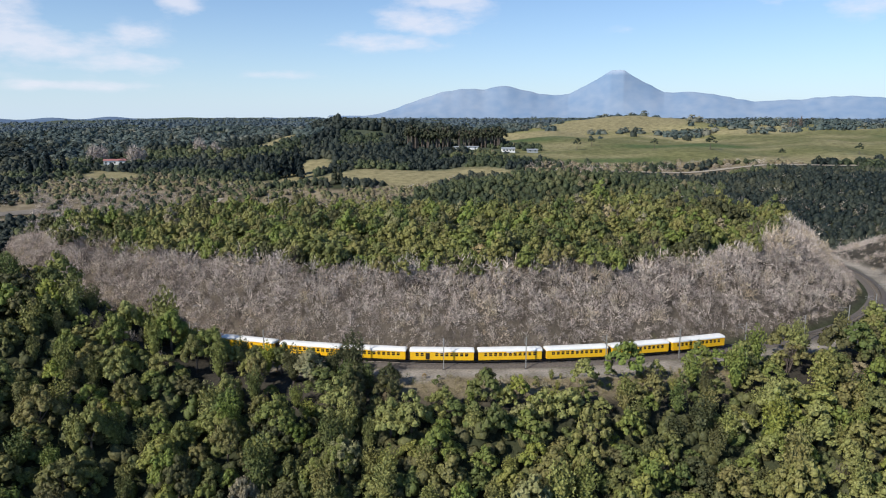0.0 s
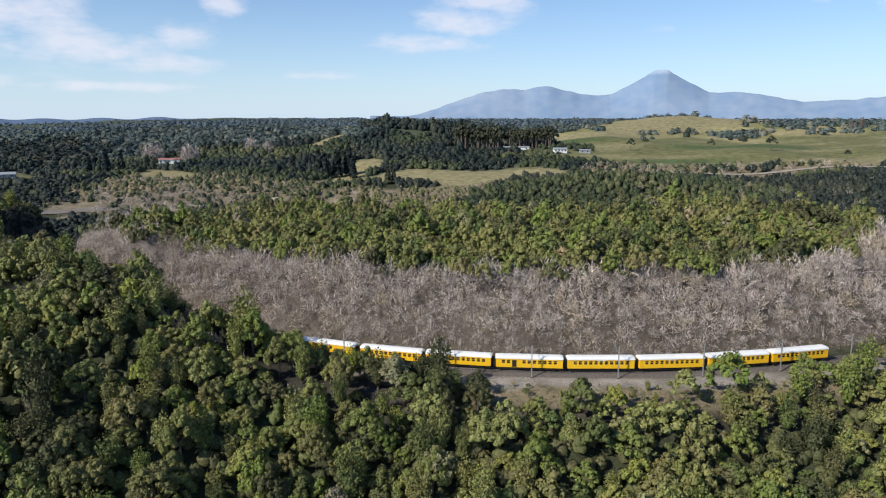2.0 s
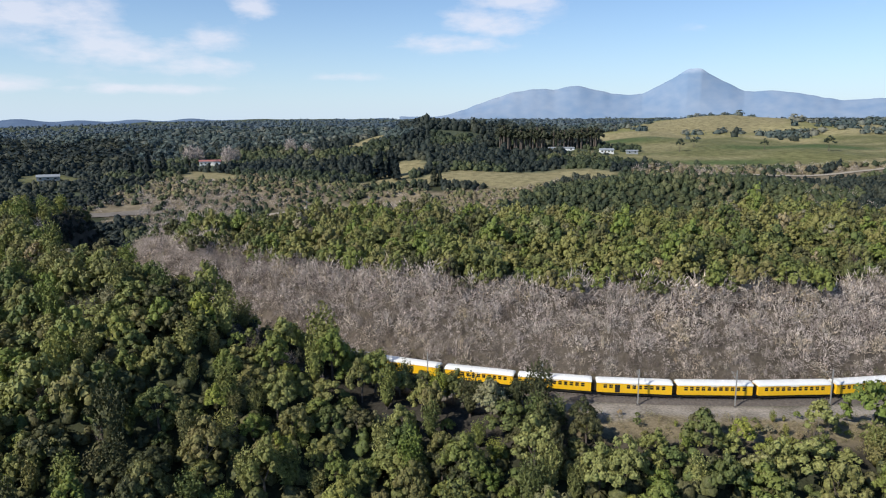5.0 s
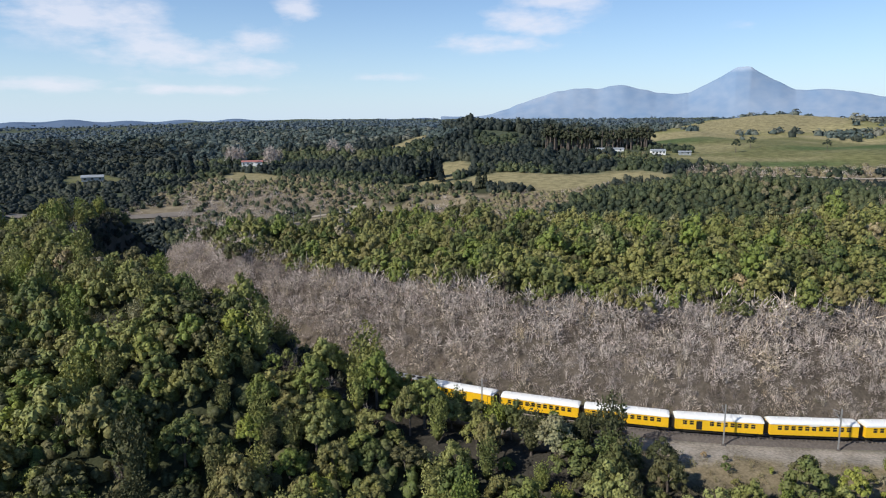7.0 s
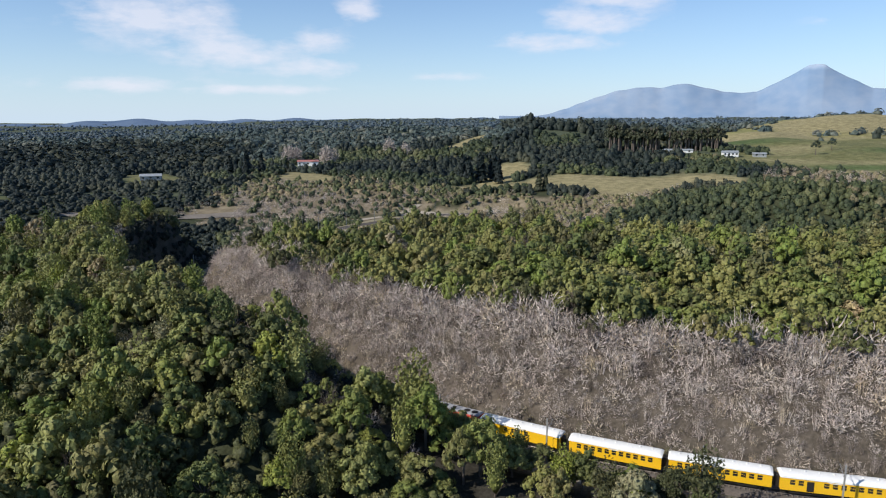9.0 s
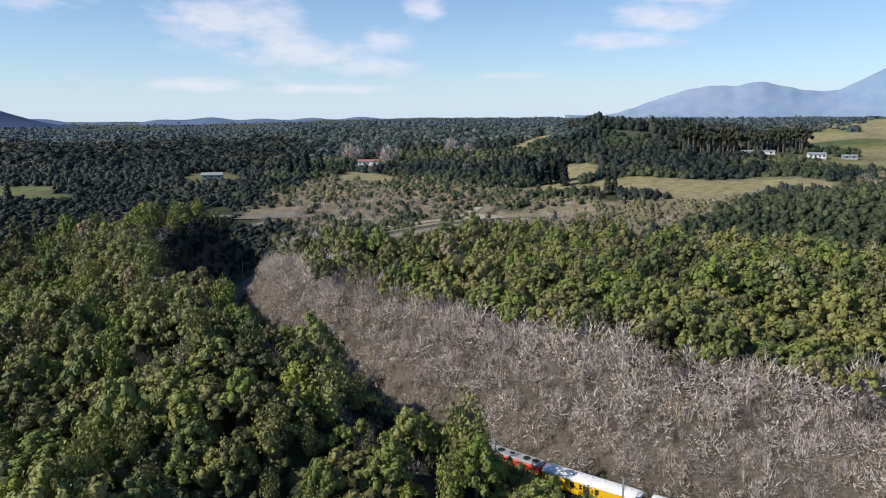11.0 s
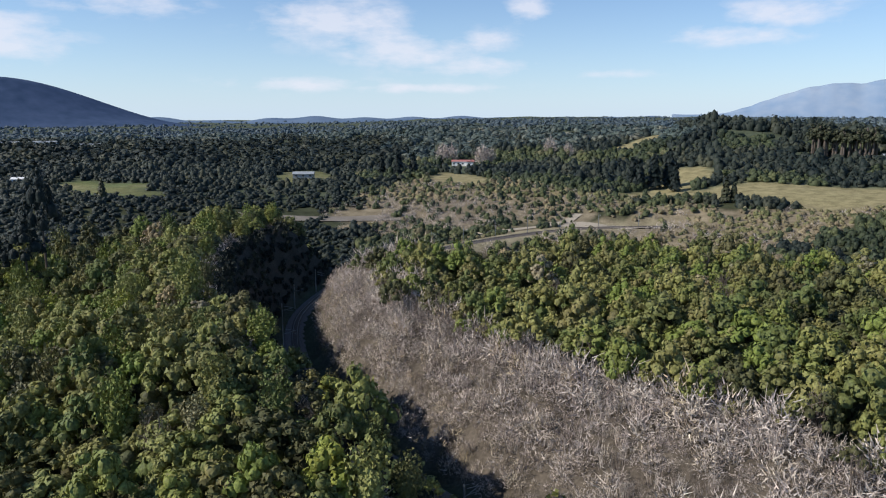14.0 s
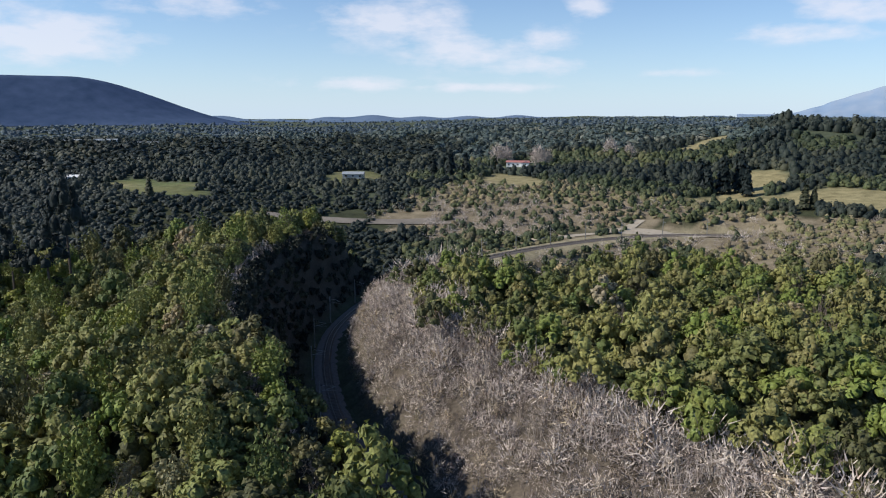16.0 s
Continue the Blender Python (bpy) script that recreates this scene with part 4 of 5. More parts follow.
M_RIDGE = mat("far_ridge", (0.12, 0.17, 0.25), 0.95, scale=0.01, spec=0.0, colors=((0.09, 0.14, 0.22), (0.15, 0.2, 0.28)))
range_mesh("volcano_range", -9, 40, 4300, 4700, volcano_profile, M_VOLCANO, "volcano range with a steep cone, haze put into its blue colour", 0.0, (420, 34), 1)
range_mesh("dark_hill", -80, -44, 2650, 3000, lambda a: 3.2 * S((-44.4 - a) / 12.6) - 0.62, M_HILLBLUE, "forested hill, haze put into its dark blue colour", 0.0, (160, 20), 2)
range_mesh("far_ridge", -52, -6, 3500, 4300, lambda a: -0.22 + 0.16 * np.sin(a * 0.5 + 1) + 0.07 * np.sin(a * 1.7) + bump(a, -30, 3, 0.25), M_RIDGE, "low ridge on the skyline, haze put into its blue colour", 0.05, (160, 12), 3)
# thin snow towards the summit, broken by rock
vn, vl = M_VOLCANO.node_tree.nodes, M_VOLCANO.node_tree.links
v_geo, v_sep, v_noise = vn.new("ShaderNodeNewGeometry"), vn.new("ShaderNodeSeparateXYZ"), vn.new("ShaderNodeTexNoise")
v_noise.inputs["Scale"].default_value = 0.03
vl.new(v_geo.outputs["Position"], v_sep.inputs[0])
vl.new(v_geo.outputs["Position"], v_noise.inputs["Vector"])
v_h = vn.new("ShaderNodeMapRange")
v_h.inputs["From Min"].default_value, v_h.inputs["From Max"].default_value = 305, 350
vl.new(v_sep.outputs["Z"], v_h.inputs["Value"])
v_m = vn.new("ShaderNodeMath")
v_m.operation = "MULTIPLY"
vl.new(v_h.outputs[0], v_m.inputs[0])
vl.new(v_noise.outputs["Fac"], v_m.inputs[1])
v_mix = vn.new("ShaderNodeMixRGB")
v_mix.inputs["Color2"].default_value = (0.6, 0.66, 0.74, 1)
v_base = vn["Principled BSDF"].inputs["Base Color"].links[0].from_socket
vl.new(v_base, v_mix.inputs["Color1"])
vl.new(v_m.outputs[0], v_mix.inputs["Fac"])
vl.new(v_mix.outputs[0], vn["Principled BSDF"].inputs["Base Color"])


# ---- train ----
CAR, PITCH, HALF = 15.2, 16.25, 1.3


def bogie(name, parent, x):
    bm = bmesh.new()
    for y in (-0.95, 0.95):
        box(bm, x - 1.6, x + 1.6, y - 0.08, y + 0.08, 0.42, 0.72, 0.03)
    box(bm, x - 0.25, x + 0.25, -0.95, 0.95, 0.5, 0.75, 0.03)
    b = part(name, bm, M_BLACK, parent)
    for dx in (-1.05, 1.05):
        w = bmesh.new()
        tube(w, (x + dx, -0.72, 0.6), (x + dx, 0.72, 0.6), 0.07, n=8)
        for y in (-0.6, 0.6):
            tube(w, (x + dx, y - 0.07, 0.6), (x + dx, y + 0.07, 0.6), 0.4, n=14)
        part("wheelset", w, M_STEEL, b)


def arch_roof(bm, x0, x1, z, w, rise, seg=12, lip=0.08):
    """A shallow arched roof with closed ends."""
    rows = []
    for x, k in ((x0, 0.72), (x0 + 0.35, 0.96), (x0 + 0.9, 1.0), (x1 - 0.9, 1.0), (x1 - 0.35, 0.96), (x1, 0.72)):
        row = []
        for i in range(seg + 1):
            a = math.pi * i / seg
            y = -math.cos(a) * w * (0.985 if k < 0.9 else 1)
            row.append(bm.verts.new((x, y, z + rise * k * math.sin(a) ** 0.7)))
        rows.append(row)
    for a, b in zip(rows, rows[1:]):
        for i in range(seg):
            bm.faces.new((a[i], b[i], b[i + 1], a[i + 1]))
    for row in (rows[0], rows[-1]):
        bm.faces.new(row)
    bottom = [rows[0][0], rows[-1][0], rows[-1][-1], rows[0][-1]]
    bm.faces.new(bottom)
    bmesh.ops.recalc_face_normals(bm, faces=bm.faces)
    return bm


def carriage(label, windows, name="railway_carriage", van=False, mid_door=None):
    """A wooden-bodied carriage: underframe on two bogies, panelled sides with window openings, arched roof."""
    car = thing(name, label, "railway carriage", "carriages of the train")
    L, W = CAR / 2, HALF
    z0, z1, z2, z3 = 1.0, 1.95, 2.74, 3.02
    u = bmesh.new()
    box(u, -L, L, -1.15, 1.15, 0.82, 1.0)
    for y in (-1.0, 1.0):
        box(u, -L + 4.6, L - 4.6, y - 0.05, y + 0.05, 0.5, 0.6)
        for x in (-3, -1, 1, 3):
            box(u, x - 0.05, x + 0.05, y - 0.05, y + 0.05, 0.55, 0.9)
    box(u, -1.6, 0.2, -0.9, 0.9, 0.42, 0.85, 0.05)
    box(u, 1.0, 2.4, -0.8, -0.2, 0.4, 0.85, 0.05)
    part("underframe", u, M_BLACK, car)
    bogie("bogie", car, -L + 3.0)
    bogie("bogie", car, L - 3.0)
    b = bmesh.new()
    xs = sorted(windows)
    for y in (-W, W):
        ya, yb = (y, y + 0.07) if y < 0 else (y - 0.07, y)
        box(b, -L, L, ya, yb, z0, z1)
        box(b, -L, L, ya, yb, z2, z3)
        x = -L
        for c, hw in xs:
            box(b, x, c - hw, ya, yb, z1, z2)
            x = c + hw
        box(b, x, L, ya, yb, z1, z2)
    for x in (-L, L - 0.07):
        box(b, x, x + 0.07, -W + 0.07, -0.45, z0, z3)
        box(b, x, x + 0.07, 0.45, W - 0.07, z0, z3)
        box(b, x, x + 0.07, -0.45, 0.45, 2.85, z3)
    part("body", b, M_YELLOW, car)
    # black block added behind the panes in place of the shaded interior
    i = bmesh.new()
    box(i, -L + 0.1, L - 0.1, -0.5, 0.5, 1.0, 2.95)
    part("interior", i, M_BLACK, car, "added black block standing in for the dark interior")
    for c, hw in xs:
        for s in (-1, 1):
            g = bmesh.new()
            y = s * (W - 0.05)
            box(g, c - hw, c + hw, y - 0.008, y + 0.008, z1, z2)
            pane = part("window", g, M_GLASS, car, "dark window pane")
            fr = bmesh.new()
            y2 = s * (W - 0.02)
            for xa, xb, za, zb in ((c - hw, c - hw + 0.06, z1, z2), (c + hw - 0.06, c + hw, z1, z2), (c - hw, c + hw, z1 + 0.4, z1 + 0.45)):
                box(fr, xa, xb, y2 - 0.015, y2 + 0.015, za, zb)
            part("window_frame", fr, M_YELLOW, pane)
    r = bmesh.new()
    arch_roof(r, -L - 0.12, L + 0.12, z3, W + 0.1, 0.66)
    roof = part("roof", r, M_ROOF, car, "white arched roof")
    for k in range(7):
        v = bmesh.new()
        x = -L + 1.6 + k * (CAR - 3.2) / 6
        tube(v, (x, 0, 3.6), (x, 0, 3.84), 0.16, 0.12, 8)
        part("roof_vent", v, M_ROOF, roof)
    for s in (-1, 1):
        e = bmesh.new()
        box(e, s * L - 0.32 + 0.32 * s, s * L + 0.32 + 0.32 * s if s > 0 else s * L, -0.55, 0.55, 1.0, 2.9, 0.05)
        part("gangway", e, M_BLACK, car, "black gangway bellows")
        for y in (-1.18, 1.18):
            st_ = bmesh.new()
            box(st_, s * (L - 0.5) - 0.35, s * (L - 0.5) + 0.35, y - 0.12, y + 0.12, 0.5, 0.56)
            part("footstep", st_, M_BLACK, car)
        cp = bmesh.new()
        tube(cp, (s * L, 0, 0.85), (s * (L + 0.42), 0, 0.85), 0.1, n=6)
        part("coupler", cp, M_BLACK, car)
    for s in (-1, 1):
        lb = bmesh.new()
        y = s * (W + 0.01)
        box(lb, -0.9, 0.9, y - 0.012, y + 0.012, 2.79, 2.9)
        part("letter_board", lb, M_ROOF, car, "pale lettering bar under the eaves")
        for c, hw in ((-L + 0.75, 0.4), (L - 0.75, 0.4)):
            d = bmesh.new()
            for xa, xb in ((c - hw, c - hw + 0.05), (c + hw - 0.05, c + hw)):
                box(d, xa, xb, y - 0.015, y + 0.015, z0 + 0.05, 2.75)
            box(d, c - hw, c + hw, y - 0.015, y + 0.015, 2.7, 2.76)
            part("door", d, M_BLACK if van else M_YELLOW, car)
    if mid_door is not None:
        for s in (-1, 1):
            # no opening here: a black slab on the side paints the doorway's dark
            d = bmesh.new()
            y = s * (W + 0.012)
            box(d, mid_door - 0.5, mid_door + 0.5, y - 0.02, y + 0.02, 1.1, 2.74)
            part("door", d, M_BLACK, car, "black slab standing in for an open doorway")
    return car


def locomotive():
    """A diesel locomotive with a red hood, grey roof and yellow cab nose."""
    lo = thing("diesel_locomotive", "red diesel locomotive with yellow nose and grey roof", "locomotive")
    L = 7.0
    u = bmesh.new()
    box(u, -L, L, -1.3, 1.3, 0.95, 1.2, 0.03)
    box(u, -1.9, 1.9, -1.1, 1.1, 0.35, 0.95, 0.12)
    part("frame", u, M_BLACK, lo)
    bogie("bogie", lo, -L + 2.4)
    bogie("bogie", lo, L - 2.4)
    h = bmesh.new()
    box(h, -L + 0.5, L - 3.4, -1.22, 1.22, 1.2, 3.3, 0.12)
    hood = part("hood", h, M_RED, lo, "red hood")
    t = bmesh.new()
    box(t, -L + 0.45, L - 3.4, -1.12, 1.12, 3.28, 3.58, 0.12)
    box(t, L - 3.4, L - 1.35, -1.25, 1.25, 3.42, 3.66, 0.1)
    rf = part("roof", t, M_GREY, lo, "grey roof")
    for x in (-5.2, -3.6, 1.2):
        f = bmesh.new()
        tube(f, (x, 0, 3.56), (x, 0, 3.68), 0.62, 0.58, 18)
        part("fan", f, M_BLACK, rf)
    ex = bmesh.new()
    box(ex, -1.2, -0.5, -0.2, 0.2, 3.56, 3.8, 0.04)
    part("exhaust", ex, M_BLACK, rf)
    c = bmesh.new()
    box(c, L - 3.38, L - 1.38, -1.3, 1.3, 1.2, 3.44, 0.08)
    cab = part("cab", c, M_GREY, lo, "grey cab")
    for s in (-1, 1):
        g = bmesh.new()
        box(g, L - 2.95, L - 1.85, s * 1.3 - 0.012, s * 1.3 + 0.012, 2.4, 3.1)
        part("window", g, M_GLASS, cab)
    for y in (-0.65, 0.65):
        g = bmesh.new()
        box(g, L - 1.385, L - 1.36, y - 0.45, y + 0.45, 2.5, 3.15)
        part("windscreen", g, M_GLASS, cab)
    n = bmesh.new()
    box(n, L - 1.36, L - 0.1, -1.2, 1.2, 1.2, 2.35, 0.15)
    nose = part("nose", n, M_YELLOW, lo, "yellow nose")
    for y in (-0.5, 0.5):
        hl = bmesh.new()
        tube(hl, (L - 0.12, y, 2.0), (L - 0.06, y, 2.0), 0.13, n=10)
        part("headlight", hl, M_WHITE, nose)
    for s in (-1, 1):
        for x, w in ((-1.1, 0.16), (-0.5, 0.4), (0.15, 0.4), (0.8, 0.4)):
            m = bmesh.new()
            box(m, x - w / 2 * 1.1, x + w / 2 * 1.1, s * 1.225 - 0.01, s * 1.225 + 0.01, 1.95, 2.65)
            part("number_bar", m, M_WHITE, hood, "white number bar")
        gr = bmesh.new()
        for k in range(6):
            box(gr, -6.1 + k * 0.3, -5.95 + k * 0.3, s * 1.225 - 0.015, s * 1.225 + 0.015, 1.7, 2.9)
        part("grille", gr, M_BLACK, hood)
        hr = bmesh.new()
        for x in np.linspace(-6.3, 3.2, 7):
            tube(hr, (x, s * 1.29, 1.2), (x, s * 1.29, 2.1), 0.02, n=5)
        tube(hr, (-6.3, s * 1.29, 2.1), (3.2, s * 1.29, 2.1), 0.02, n=5)
        part("handrail", hr, M_WHITE, lo)
    for s in (-1, 1):
        cp = bmesh.new()
        tube(cp, (s * L, 0, 0.85), (s * (L + 0.5), 0, 0.85), 0.12, n=6)
        part("coupler", cp, M_BLACK, lo)
    return lo


def set_on_track(ob, s):
    a, b = on_line(s - 5.0)[0], on_line(s + 5.0)[0]
    p = (a + b) / 2
    ob.matrix_basis = pose(p[0], p[1], 0.2, 0, 0, math.degrees(math.atan2(b[1] - a[1], b[0] - a[0])))


HEAD = 359.0
set_on_track(locomotive(), HEAD - 7.3)
even = [(-5.9 + k * 1.18, 0.42) for k in range(11)]
s_mid = HEAD - 14.6 - CAR / 2 - 0.4
van = carriage("yellow guard's van with white roof and few windows", [(-1.4, 0.4), (1.2, 0.3), (2.6, 0.4), (5.2, 0.3)], "guards_van", True, 0.3)
set_on_track(van, s_mid + 0.6)
car_a = carriage("yellow wooden railway carriage with a white arched roof", even)
car_b = carriage("yellow railway carriage with white roof and a dark doorway", [w for w in even if not 2.2 < w[0] < 4.6], mid_door=3.4)
for k in range(1, 8):
    src = car_b if k in (3,) else car_a
    s = s_mid - PITCH * k
    if k in (1, 3):
        set_on_track(src, s)
    else:
        c = copy_thing(src, Matrix.Identity(4))
        set_on_track(c, s)


# ---- overhead line ----
def mast(side):
    m = thing("overhead_line_mast", "grey steel railway mast with a wire arm", "mast", "masts along the railway")
    b = bmesh.new()
    box(b, -0.11, 0.11, -0.09, -0.06, 0, 7.6)
    box(b, -0.11, 0.11, 0.06, 0.09, 0, 7.6)
    box(b, -0.025, 0.025, -0.06, 0.06, 0, 7.6)
    part("pole", b, M_GALV, m)
    f = bmesh.new()
    box(f, -0.3, 0.3, -0.3, 0.3, -0.5, 0.12, 0.04)
    part("footing", f, M_BALLAST, m)
    a = bmesh.new()
    tube(a, (0, 0, 6.9), (0, side * 3.0, 6.3), 0.035, n=6)
    tube(a, (0, 0, 5.6), (0, side * 3.0, 6.3), 0.035, n=6)
    tube(a, (0, side * 0.6, 5.75), (0, side * 3.0, 5.55), 0.025, n=6)
    part("arm", a, M_GALV, m)
    for z in (6.9, 5.6):
        i = bmesh.new()
        tube(i, (0, side * 0.12, z - 0.01), (0, side * 0.5, z - 0.05), 0.07, n=8)
        part("insulator", i, M_BLACK, m)
    return m


mast_s = []
first = float(np.argmin(np.hypot(LINE[:, 0] - 19, LINE[:, 1] - 162)))
proto = mast(1)
for k in range(-8, 26):
    s = first + k * (19.2 if k < 3 else 21.0)
    if not 5 < s < len(LINE) - 8:
        continue
    p, h = on_line(s)
    i = int(s)
    nrm = np.array([TANG[i][1], -TANG[i][0]])
    q = p - nrm * 3.3
    m = pose(q[0], q[1], -0.3, 0, 0, h + 180)
    if not mast_s:
        proto.matrix_basis = m
    else:
        copy_thing(proto, m)
    mast_s.append(s)
for z, nm in ((5.75, "contact_wire"), (6.5, "catenary_wire")):
    cu = bpy.data.curves.new(nm, "CURVE")
    cu.dimensions, cu.bevel_depth, cu.bevel_resolution = "3D", 0.012, 0
    sp = cu.splines.new("POLY")
    pts = []
    for a, b in zip(mast_s, mast_s[1:]):
        for u in np.linspace(0, 1, 6, endpoint=False):
            p, _ = on_line(a + (b - a) * u)
            pts.append((p[0], p[1], z - (0.5 * 4 * u * (1 - u) if z > 6 else 0), 1))
    sp.points.add(len(pts) - 1)
    for pt, co in zip(sp.points, pts):
        pt.co = co
    cu.materials.append(M_BLACK)
    tagged(new(nm, cu), "thin dark overhead wire above the track", "wire")


# ---- houses ----
def house(name, label, category, x, y, turn, length, depth, wall, roof, wall_h=2.6, rise=1.6, windows=4, wing=0.0):
    h = thing(name, label, category)
    h.matrix_basis = pose(x, y, ground_z(x, y) + 0.2, 0, 0, turn)
    a, b = length / 2, depth / 2
    w = bmesh.new()
    box(w, -a, a, -b, b, -1.2, wall_h)
    if wing:
        box(w, a - wing, a, -b - wing * 0.7, -b + 0.1, -1.2, wall_h - 0.02)
    part("wall", w, wall, h)
    r = bmesh.new()
    e = 0.5
    v = [r.verts.new(c) for c in ((-a - e, -b - e, wall_h), (a + e, -b - e, wall_h), (a + e, b + e, wall_h), (-a - e, b + e, wall_h), (-a - e, 0, wall_h + rise), (a + e, 0, wall_h + rise))]
    for f in ((0, 1, 5, 4), (2, 3, 4, 5), (1, 2, 5), (3, 0, 4), (3, 2, 1, 0)):
        r.faces.new([v[i] for i in f])
    if wing:
        c = a - wing / 2
        v = [r.verts.new(q) for q in ((a - wing - e, 0, wall_h + 0.01), (a + e, 0, wall_h + 0.01), (a + e, -b - wing * 0.7 - e, wall_h), (a - wing - e, -b - wing * 0.7 - e, wall_h), (c, 0, wall_h + rise), (c, -b - wing * 0.7 - e, wall_h + rise * 0.9))]
        for f in ((0, 3, 5, 4), (1, 4, 5, 2), (3, 2, 5)):
            r.faces.new([v[i] for i in f])
    part("roof", r, roof, h)
    for k in range(windows):
        x0 = -a + length * (k + 0.5) / windows
        g = bmesh.new()
        box(g, x0 - 0.7, x0 + 0.7, -b - 0.03, -b + 0.05, 0.9, 2.1)
        p = part("window", g, M_GLASS, h)
        s = bmesh.new()
        box(s, x0 - 0.8, x0 + 0.8, -b - 0.12, -b - 0.03, 0.8, 0.9)
        part("sill", s, M_WHITE, p)
    return h


house("farmhouse", "white farmhouse with a red iron roof among bare trees", "house", -294, 635, 22, 18, 8, M_WHITE, M_REDROOF, 3.2, 1.3, 5, 6)
for x, y, turn in ((-900, 640, 45), (-880, 668, 50), (-835, 700, 48)):
    house("farm_shed", "long pale farm shed far across the valley", "shed", x, y, turn, 30, 12, M_WHITE, M_GREYROOF, 3.4, 1.6, 4)
house("farmhouse", "white farmhouse with a pale grey roof beside the pines", "house", 62, 677, 5, 12, 7, M_WHITE, M_GREYROOF, 2.8, 1.4, 4)
house("farm_shed", "pale grey farm shed beside the pasture", "shed", 86, 684, 0, 10, 6, M_GREYROOF, M_GREYROOF, 2.4, 1.0, 2)
house("farm_shed", "long low pale farm building in front of pines", "shed", 22, 690, 4, 24, 6, M_WHITE, M_GREYROOF, 2.4, 1.0, 4)
house("cottage", "small cottage with pale grey iron roof on a lawn", "house", -372, 522, 30, 15, 8, M_GREYROOF, M_GREYROOF, 2.8, 1.6, 3)
house("farm_shed", "white shed at the edge of a green paddock", "shed", -560, 430, 40, 14, 7, M_WHITE, M_WHITE, 2.8, 1.4, 3)


# ---- single trees beyond ----
def single_tree(name, label, x, y, arrays, material, scale, tall=1.0, group="", bole=0.3):
    t = thing(name, label, "tree", group)
    t.matrix_basis = pose(x, y, ground_z(x, y), 0, 0, (x * 37 + y * 11) % 360)
    t.scale = (scale, scale, scale * tall)
    b = bmesh.new()
    tube(b, (0, 0, -0.1), (0, 0, bole + 0.5), 0.07, 0.04, 7)
    part("trunk", b, M_BARK, t)
    c = new("crown", fast_mesh("crown", arrays[0], arrays[1], material, smooth=True))
    c.parent = t
    return t


CONES = [conifer(500 + k, 0.5, 2.0, 14, 0.26) for k in range(4)]
BIG = [crown(520 + k, 1.0, 2.2, 16, 500, 0.09, 0.5) for k in range(3)]
for x, y, s, k in ((-79, 515, 6.5, 0), (-75, 517, 5.6, 1), (-300, 300, 5, 2), (-395, 368, 6, 3)):
    single_tree("conifer", "dark conical evergreen standing in dry grass", x, y, CONES[k], M_PINE, s, 1.0, "single conifers")
for x, y, s, k in ((-126, 563, 10, 0), (-118, 570, 11, 1), (-134, 556, 9, 2), (-112, 556, 8, 3), (-142, 572, 8.5, 0), (-165, 575, 7, 1), (-300, 560, 8, 2), (-316, 566, 9, 3), (-325, 556, 8, 0), (-309, 552, 8, 1)):
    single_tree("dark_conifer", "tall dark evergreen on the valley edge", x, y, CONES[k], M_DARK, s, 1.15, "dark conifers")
for x, y, s in ((246, 655, 5.5), (297, 622, 3.6), (329, 561, 3.5), (304, 574, 3.2), (205, 690, 4), (150, 720, 4), (130, 690, 5), (375, 640, 4)):
    single_tree("pasture_tree", "dark rounded tree alone in green pasture", x, y, BIG[int(s) % 3], M_FAR, s, 1.0, "pasture trees", 0.6)
for x, y, s, tall in ((-231, 221, 6.4, 2.25), (-229, 214, 6.6, 1.35), (-236, 209, 5.8, 1.2), (-252, 212, 5.6, 2.0), (-214, 220, 4.4, 1.2)):
    single_tree("tall_bush_tree", "tall shaggy forest tree standing above the bush", x, y, BIG[int(s) % 3], M_DARK if s > 5.2 else M_BUSH, s, tall, "tall forest trees", 0.8)

# the shelter belt of tall pines: bare stems, dense tops
PINES = [crown(540 + k, 0.44, 1.25, 9, 120, 0.11, 0.42) for k in range(4)]
r_p = np.random.RandomState(12)
for k in range(64):
    x, y = -34 + (k % 32) * 3.0 + r_p.uniform(-1.2, 1.2), 705 + (k // 32) * 6 + r_p.uniform(-2, 2)
    if 8 < x < 14:
        continue
    s = r_p.uniform(11.5, 14) * (1.12 if x < 8 else 0.95)
    single_tree("pine", "tall plantation pine with a bare stem", x, y, PINES[k % 4], M_PINE, s, 1.0, "pine shelter belt", 1.0)

# leafless trees beside the farmhouse and along the bush edge
BARES = [bare_shrub(560 + k, 1.0, 0.36, 44, 0.0095, 0.7) for k in range(4)]
for x, y, s in ((-315, 640, 17), (-310, 646, 15), (-279, 640, 17), (-275, 646, 14), (-236, 690, 15), (-214, 668, 12)):
    t = thing("bare_tree", "leafless pale brown tree beside the farmhouse", "tree", "bare trees at the farm")
    t.matrix_basis, t.scale = pose(x, y, ground_z(x, y) - 0.2), (s, s, s)
    c = new("crown", fast_mesh("bare_crown", *join_arrays([BARES[int(s) % 4], (lambda v, f: (v * (0.75, 0.75, 0.9) + (0, 0, 0.22), f))(*twig_cloud(570 + int(s), 500))]), M_TWIG))
    c.color = (0.45, 0, 0, 1)
    c.parent = t
BARE_MESH = [fast_mesh("bare_crown", *b, M_TWIG) for b in BARES]
r_b = np.random.RandomState(14)
n = 0
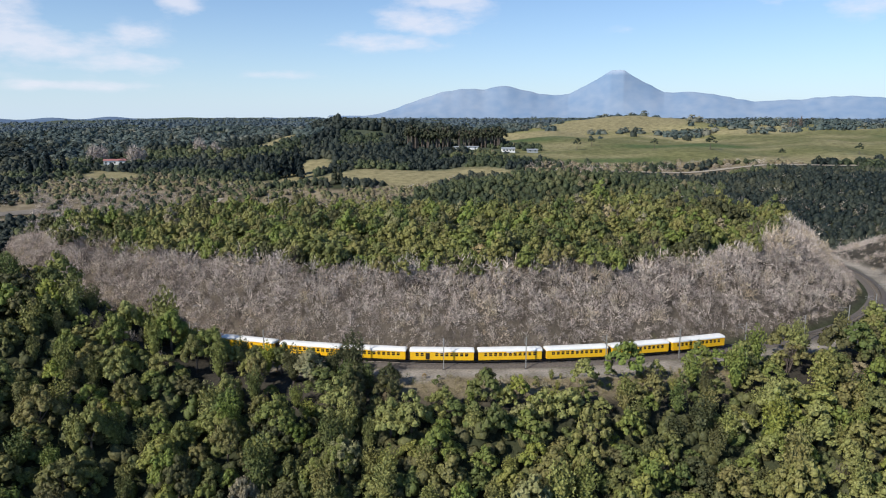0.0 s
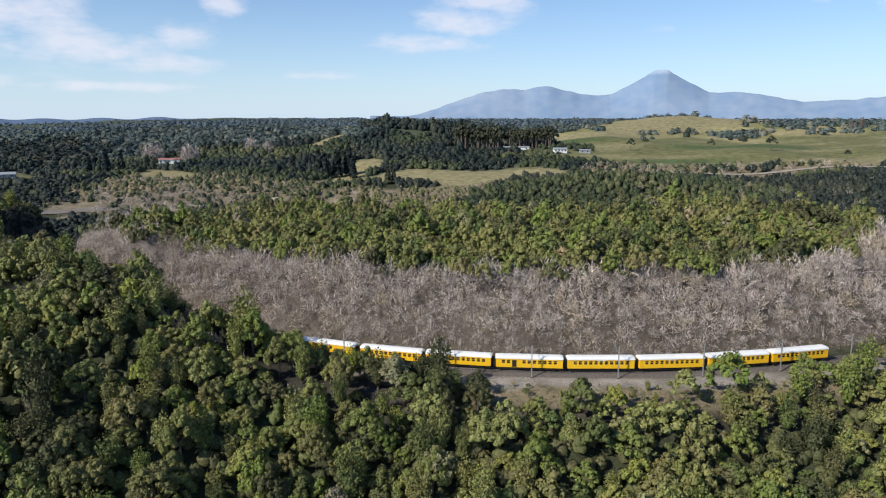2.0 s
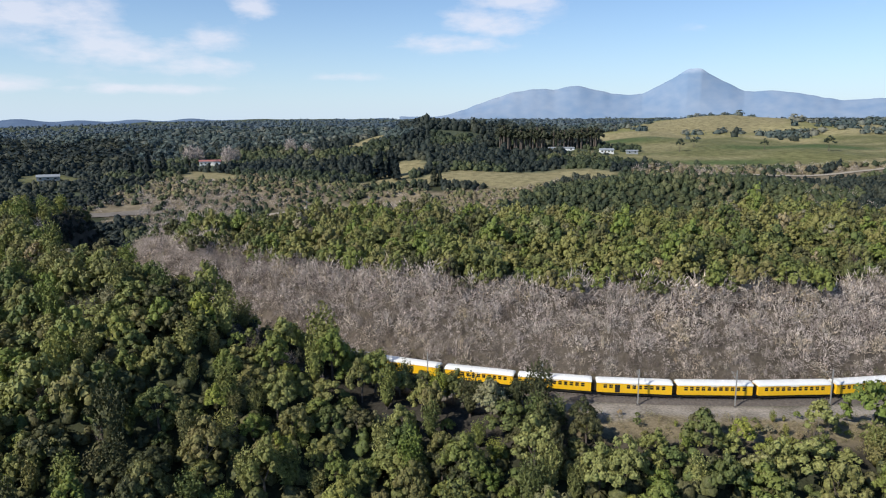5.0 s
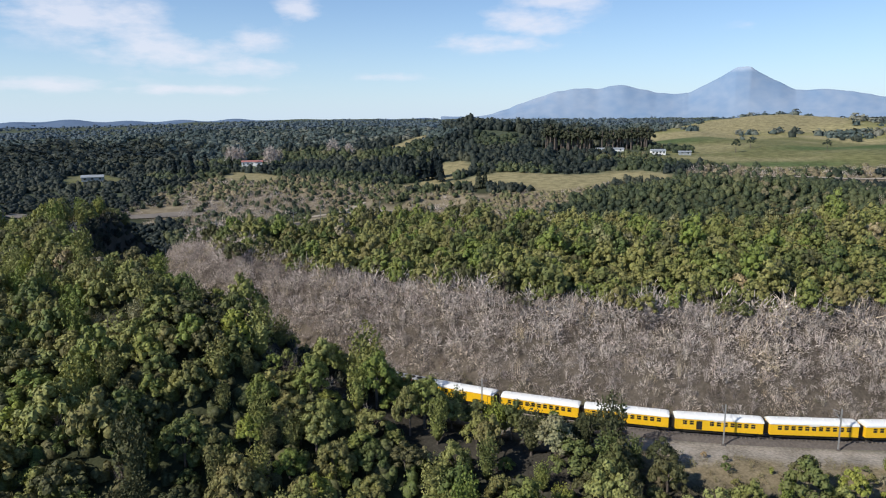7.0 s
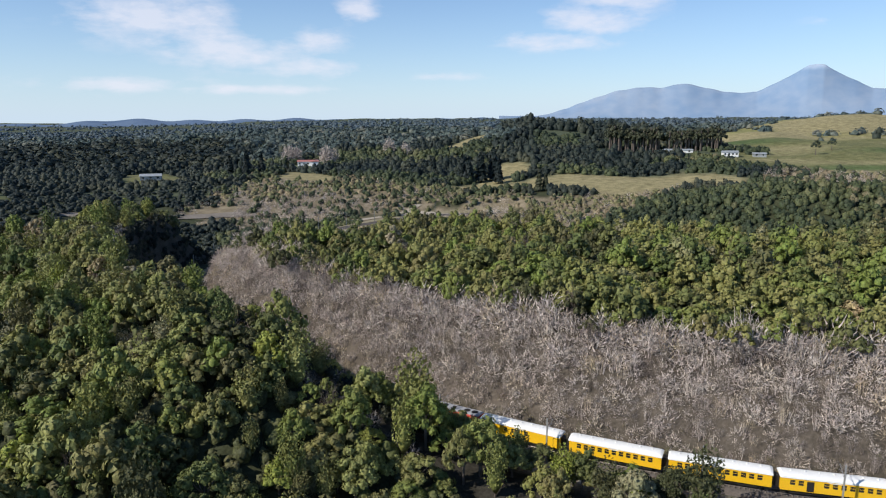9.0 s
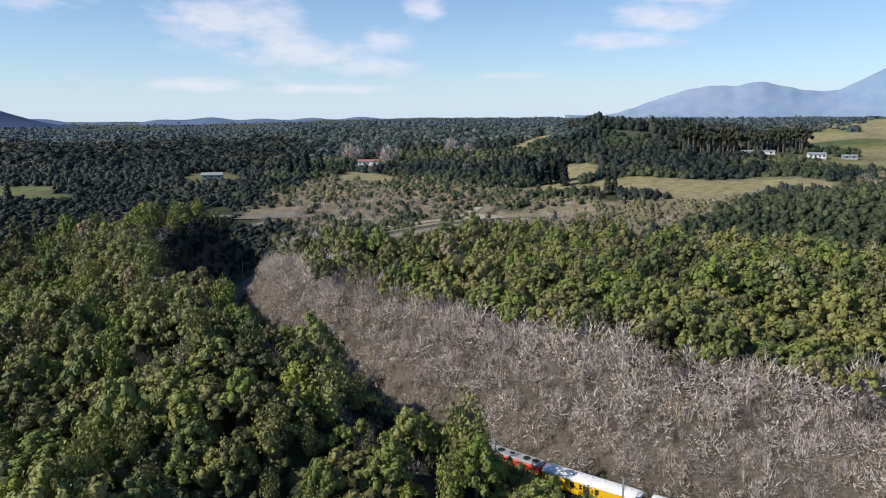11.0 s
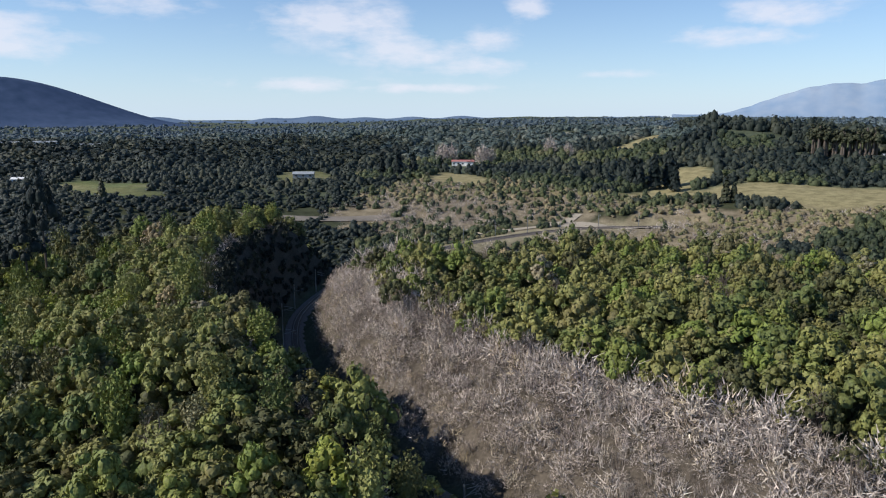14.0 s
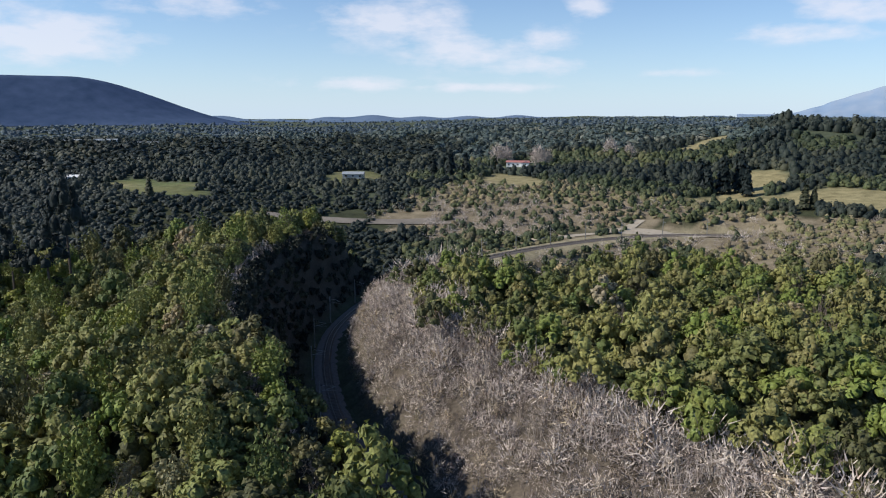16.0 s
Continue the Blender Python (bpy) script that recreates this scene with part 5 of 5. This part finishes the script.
for i in np.where(hill_bush | front_bush)[0][::7]:
    edge_tree = hill_bush[i] and td[i] < 34
    if not (edge_tree or r_b.rand() < 0.25):
        continue
    s = r_b.uniform(5.5, 8.0) if edge_tree else r_b.uniform(6.0, 8.5)
    t = thing("bare_tree", "leafless grey tree standing among the bush", "tree", "bare trees in the bush")
    x, y = tx[i] + r_b.uniform(-1.5, 1.5), ty[i] - (2.5 if edge_tree else 0)
    t.matrix_basis, t.scale = pose(x, y, ground_z(x, y) - 0.2, 0, 0, r_b.rand() * 360), (s * 0.8, s * 0.8, s)
    c = new("crown", BARE_MESH[n % 4])
    c.parent = t
    n += 1

# ---- tracks and clearings in the valley ----
def lane(name, pts, width, material, label, lift=0.12):
    line = smooth_line(pts, 3.0)
    tang = np.gradient(line, axis=0)
    tang /= np.linalg.norm(tang, axis=1)[:, None]
    nrm = np.stack([tang[:, 1], -tang[:, 0]], 1)
    cols = np.linspace(-0.5, 0.5, 5)
    V = np.concatenate([np.c_[line + nrm * width * c, height(line[:, 0] + nrm[:, 0] * width * c, line[:, 1] + nrm[:, 1] * width * c) + lift] for c in cols])
    n = len(line)
    F = np.concatenate([np.stack([np.arange(n - 1) + i * n, np.arange(1, n) + i * n, np.arange(1, n) + (i + 1) * n, np.arange(n - 1) + (i + 1) * n], 1) for i in range(4)])
    return tagged(new(name, fast_mesh(name, V, F, material)), label, "road", kind="structure")


for x, y, s in ((455, 935, 15), (470, 940, 16)):
    single_tree("pale_poplar", "tall pale bare poplar standing behind the pasture", x, y, BARES[int(s) % 4], M_TWIG, s, 1.0, "pale poplars", 0.4)
lane("river_flat", [(-345, 388), (-326, 400), (-290, 420), (-262, 438), (-235, 448)], 11, M_SILT, "pale bare flat along the valley bottom", 0.5)
lane("gravel_road", [(95, 541), (150, 548), (200, 554), (270, 562.5), (335, 570)], 6, M_DIRT, "pale gravel road across the valley", 0.5)
lane("dirt_clearing", [(-160, 452), (-140, 460), (-118, 463), (-100, 462)], 9, M_DIRT, "pale dirt clearing beside the railway", 0.3)
lane("dirt_track", [(-190, 425), (-175, 436), (-155, 456), (-150, 475)], 5, M_DIRT, "pale dirt track beside the railway", 0.3)
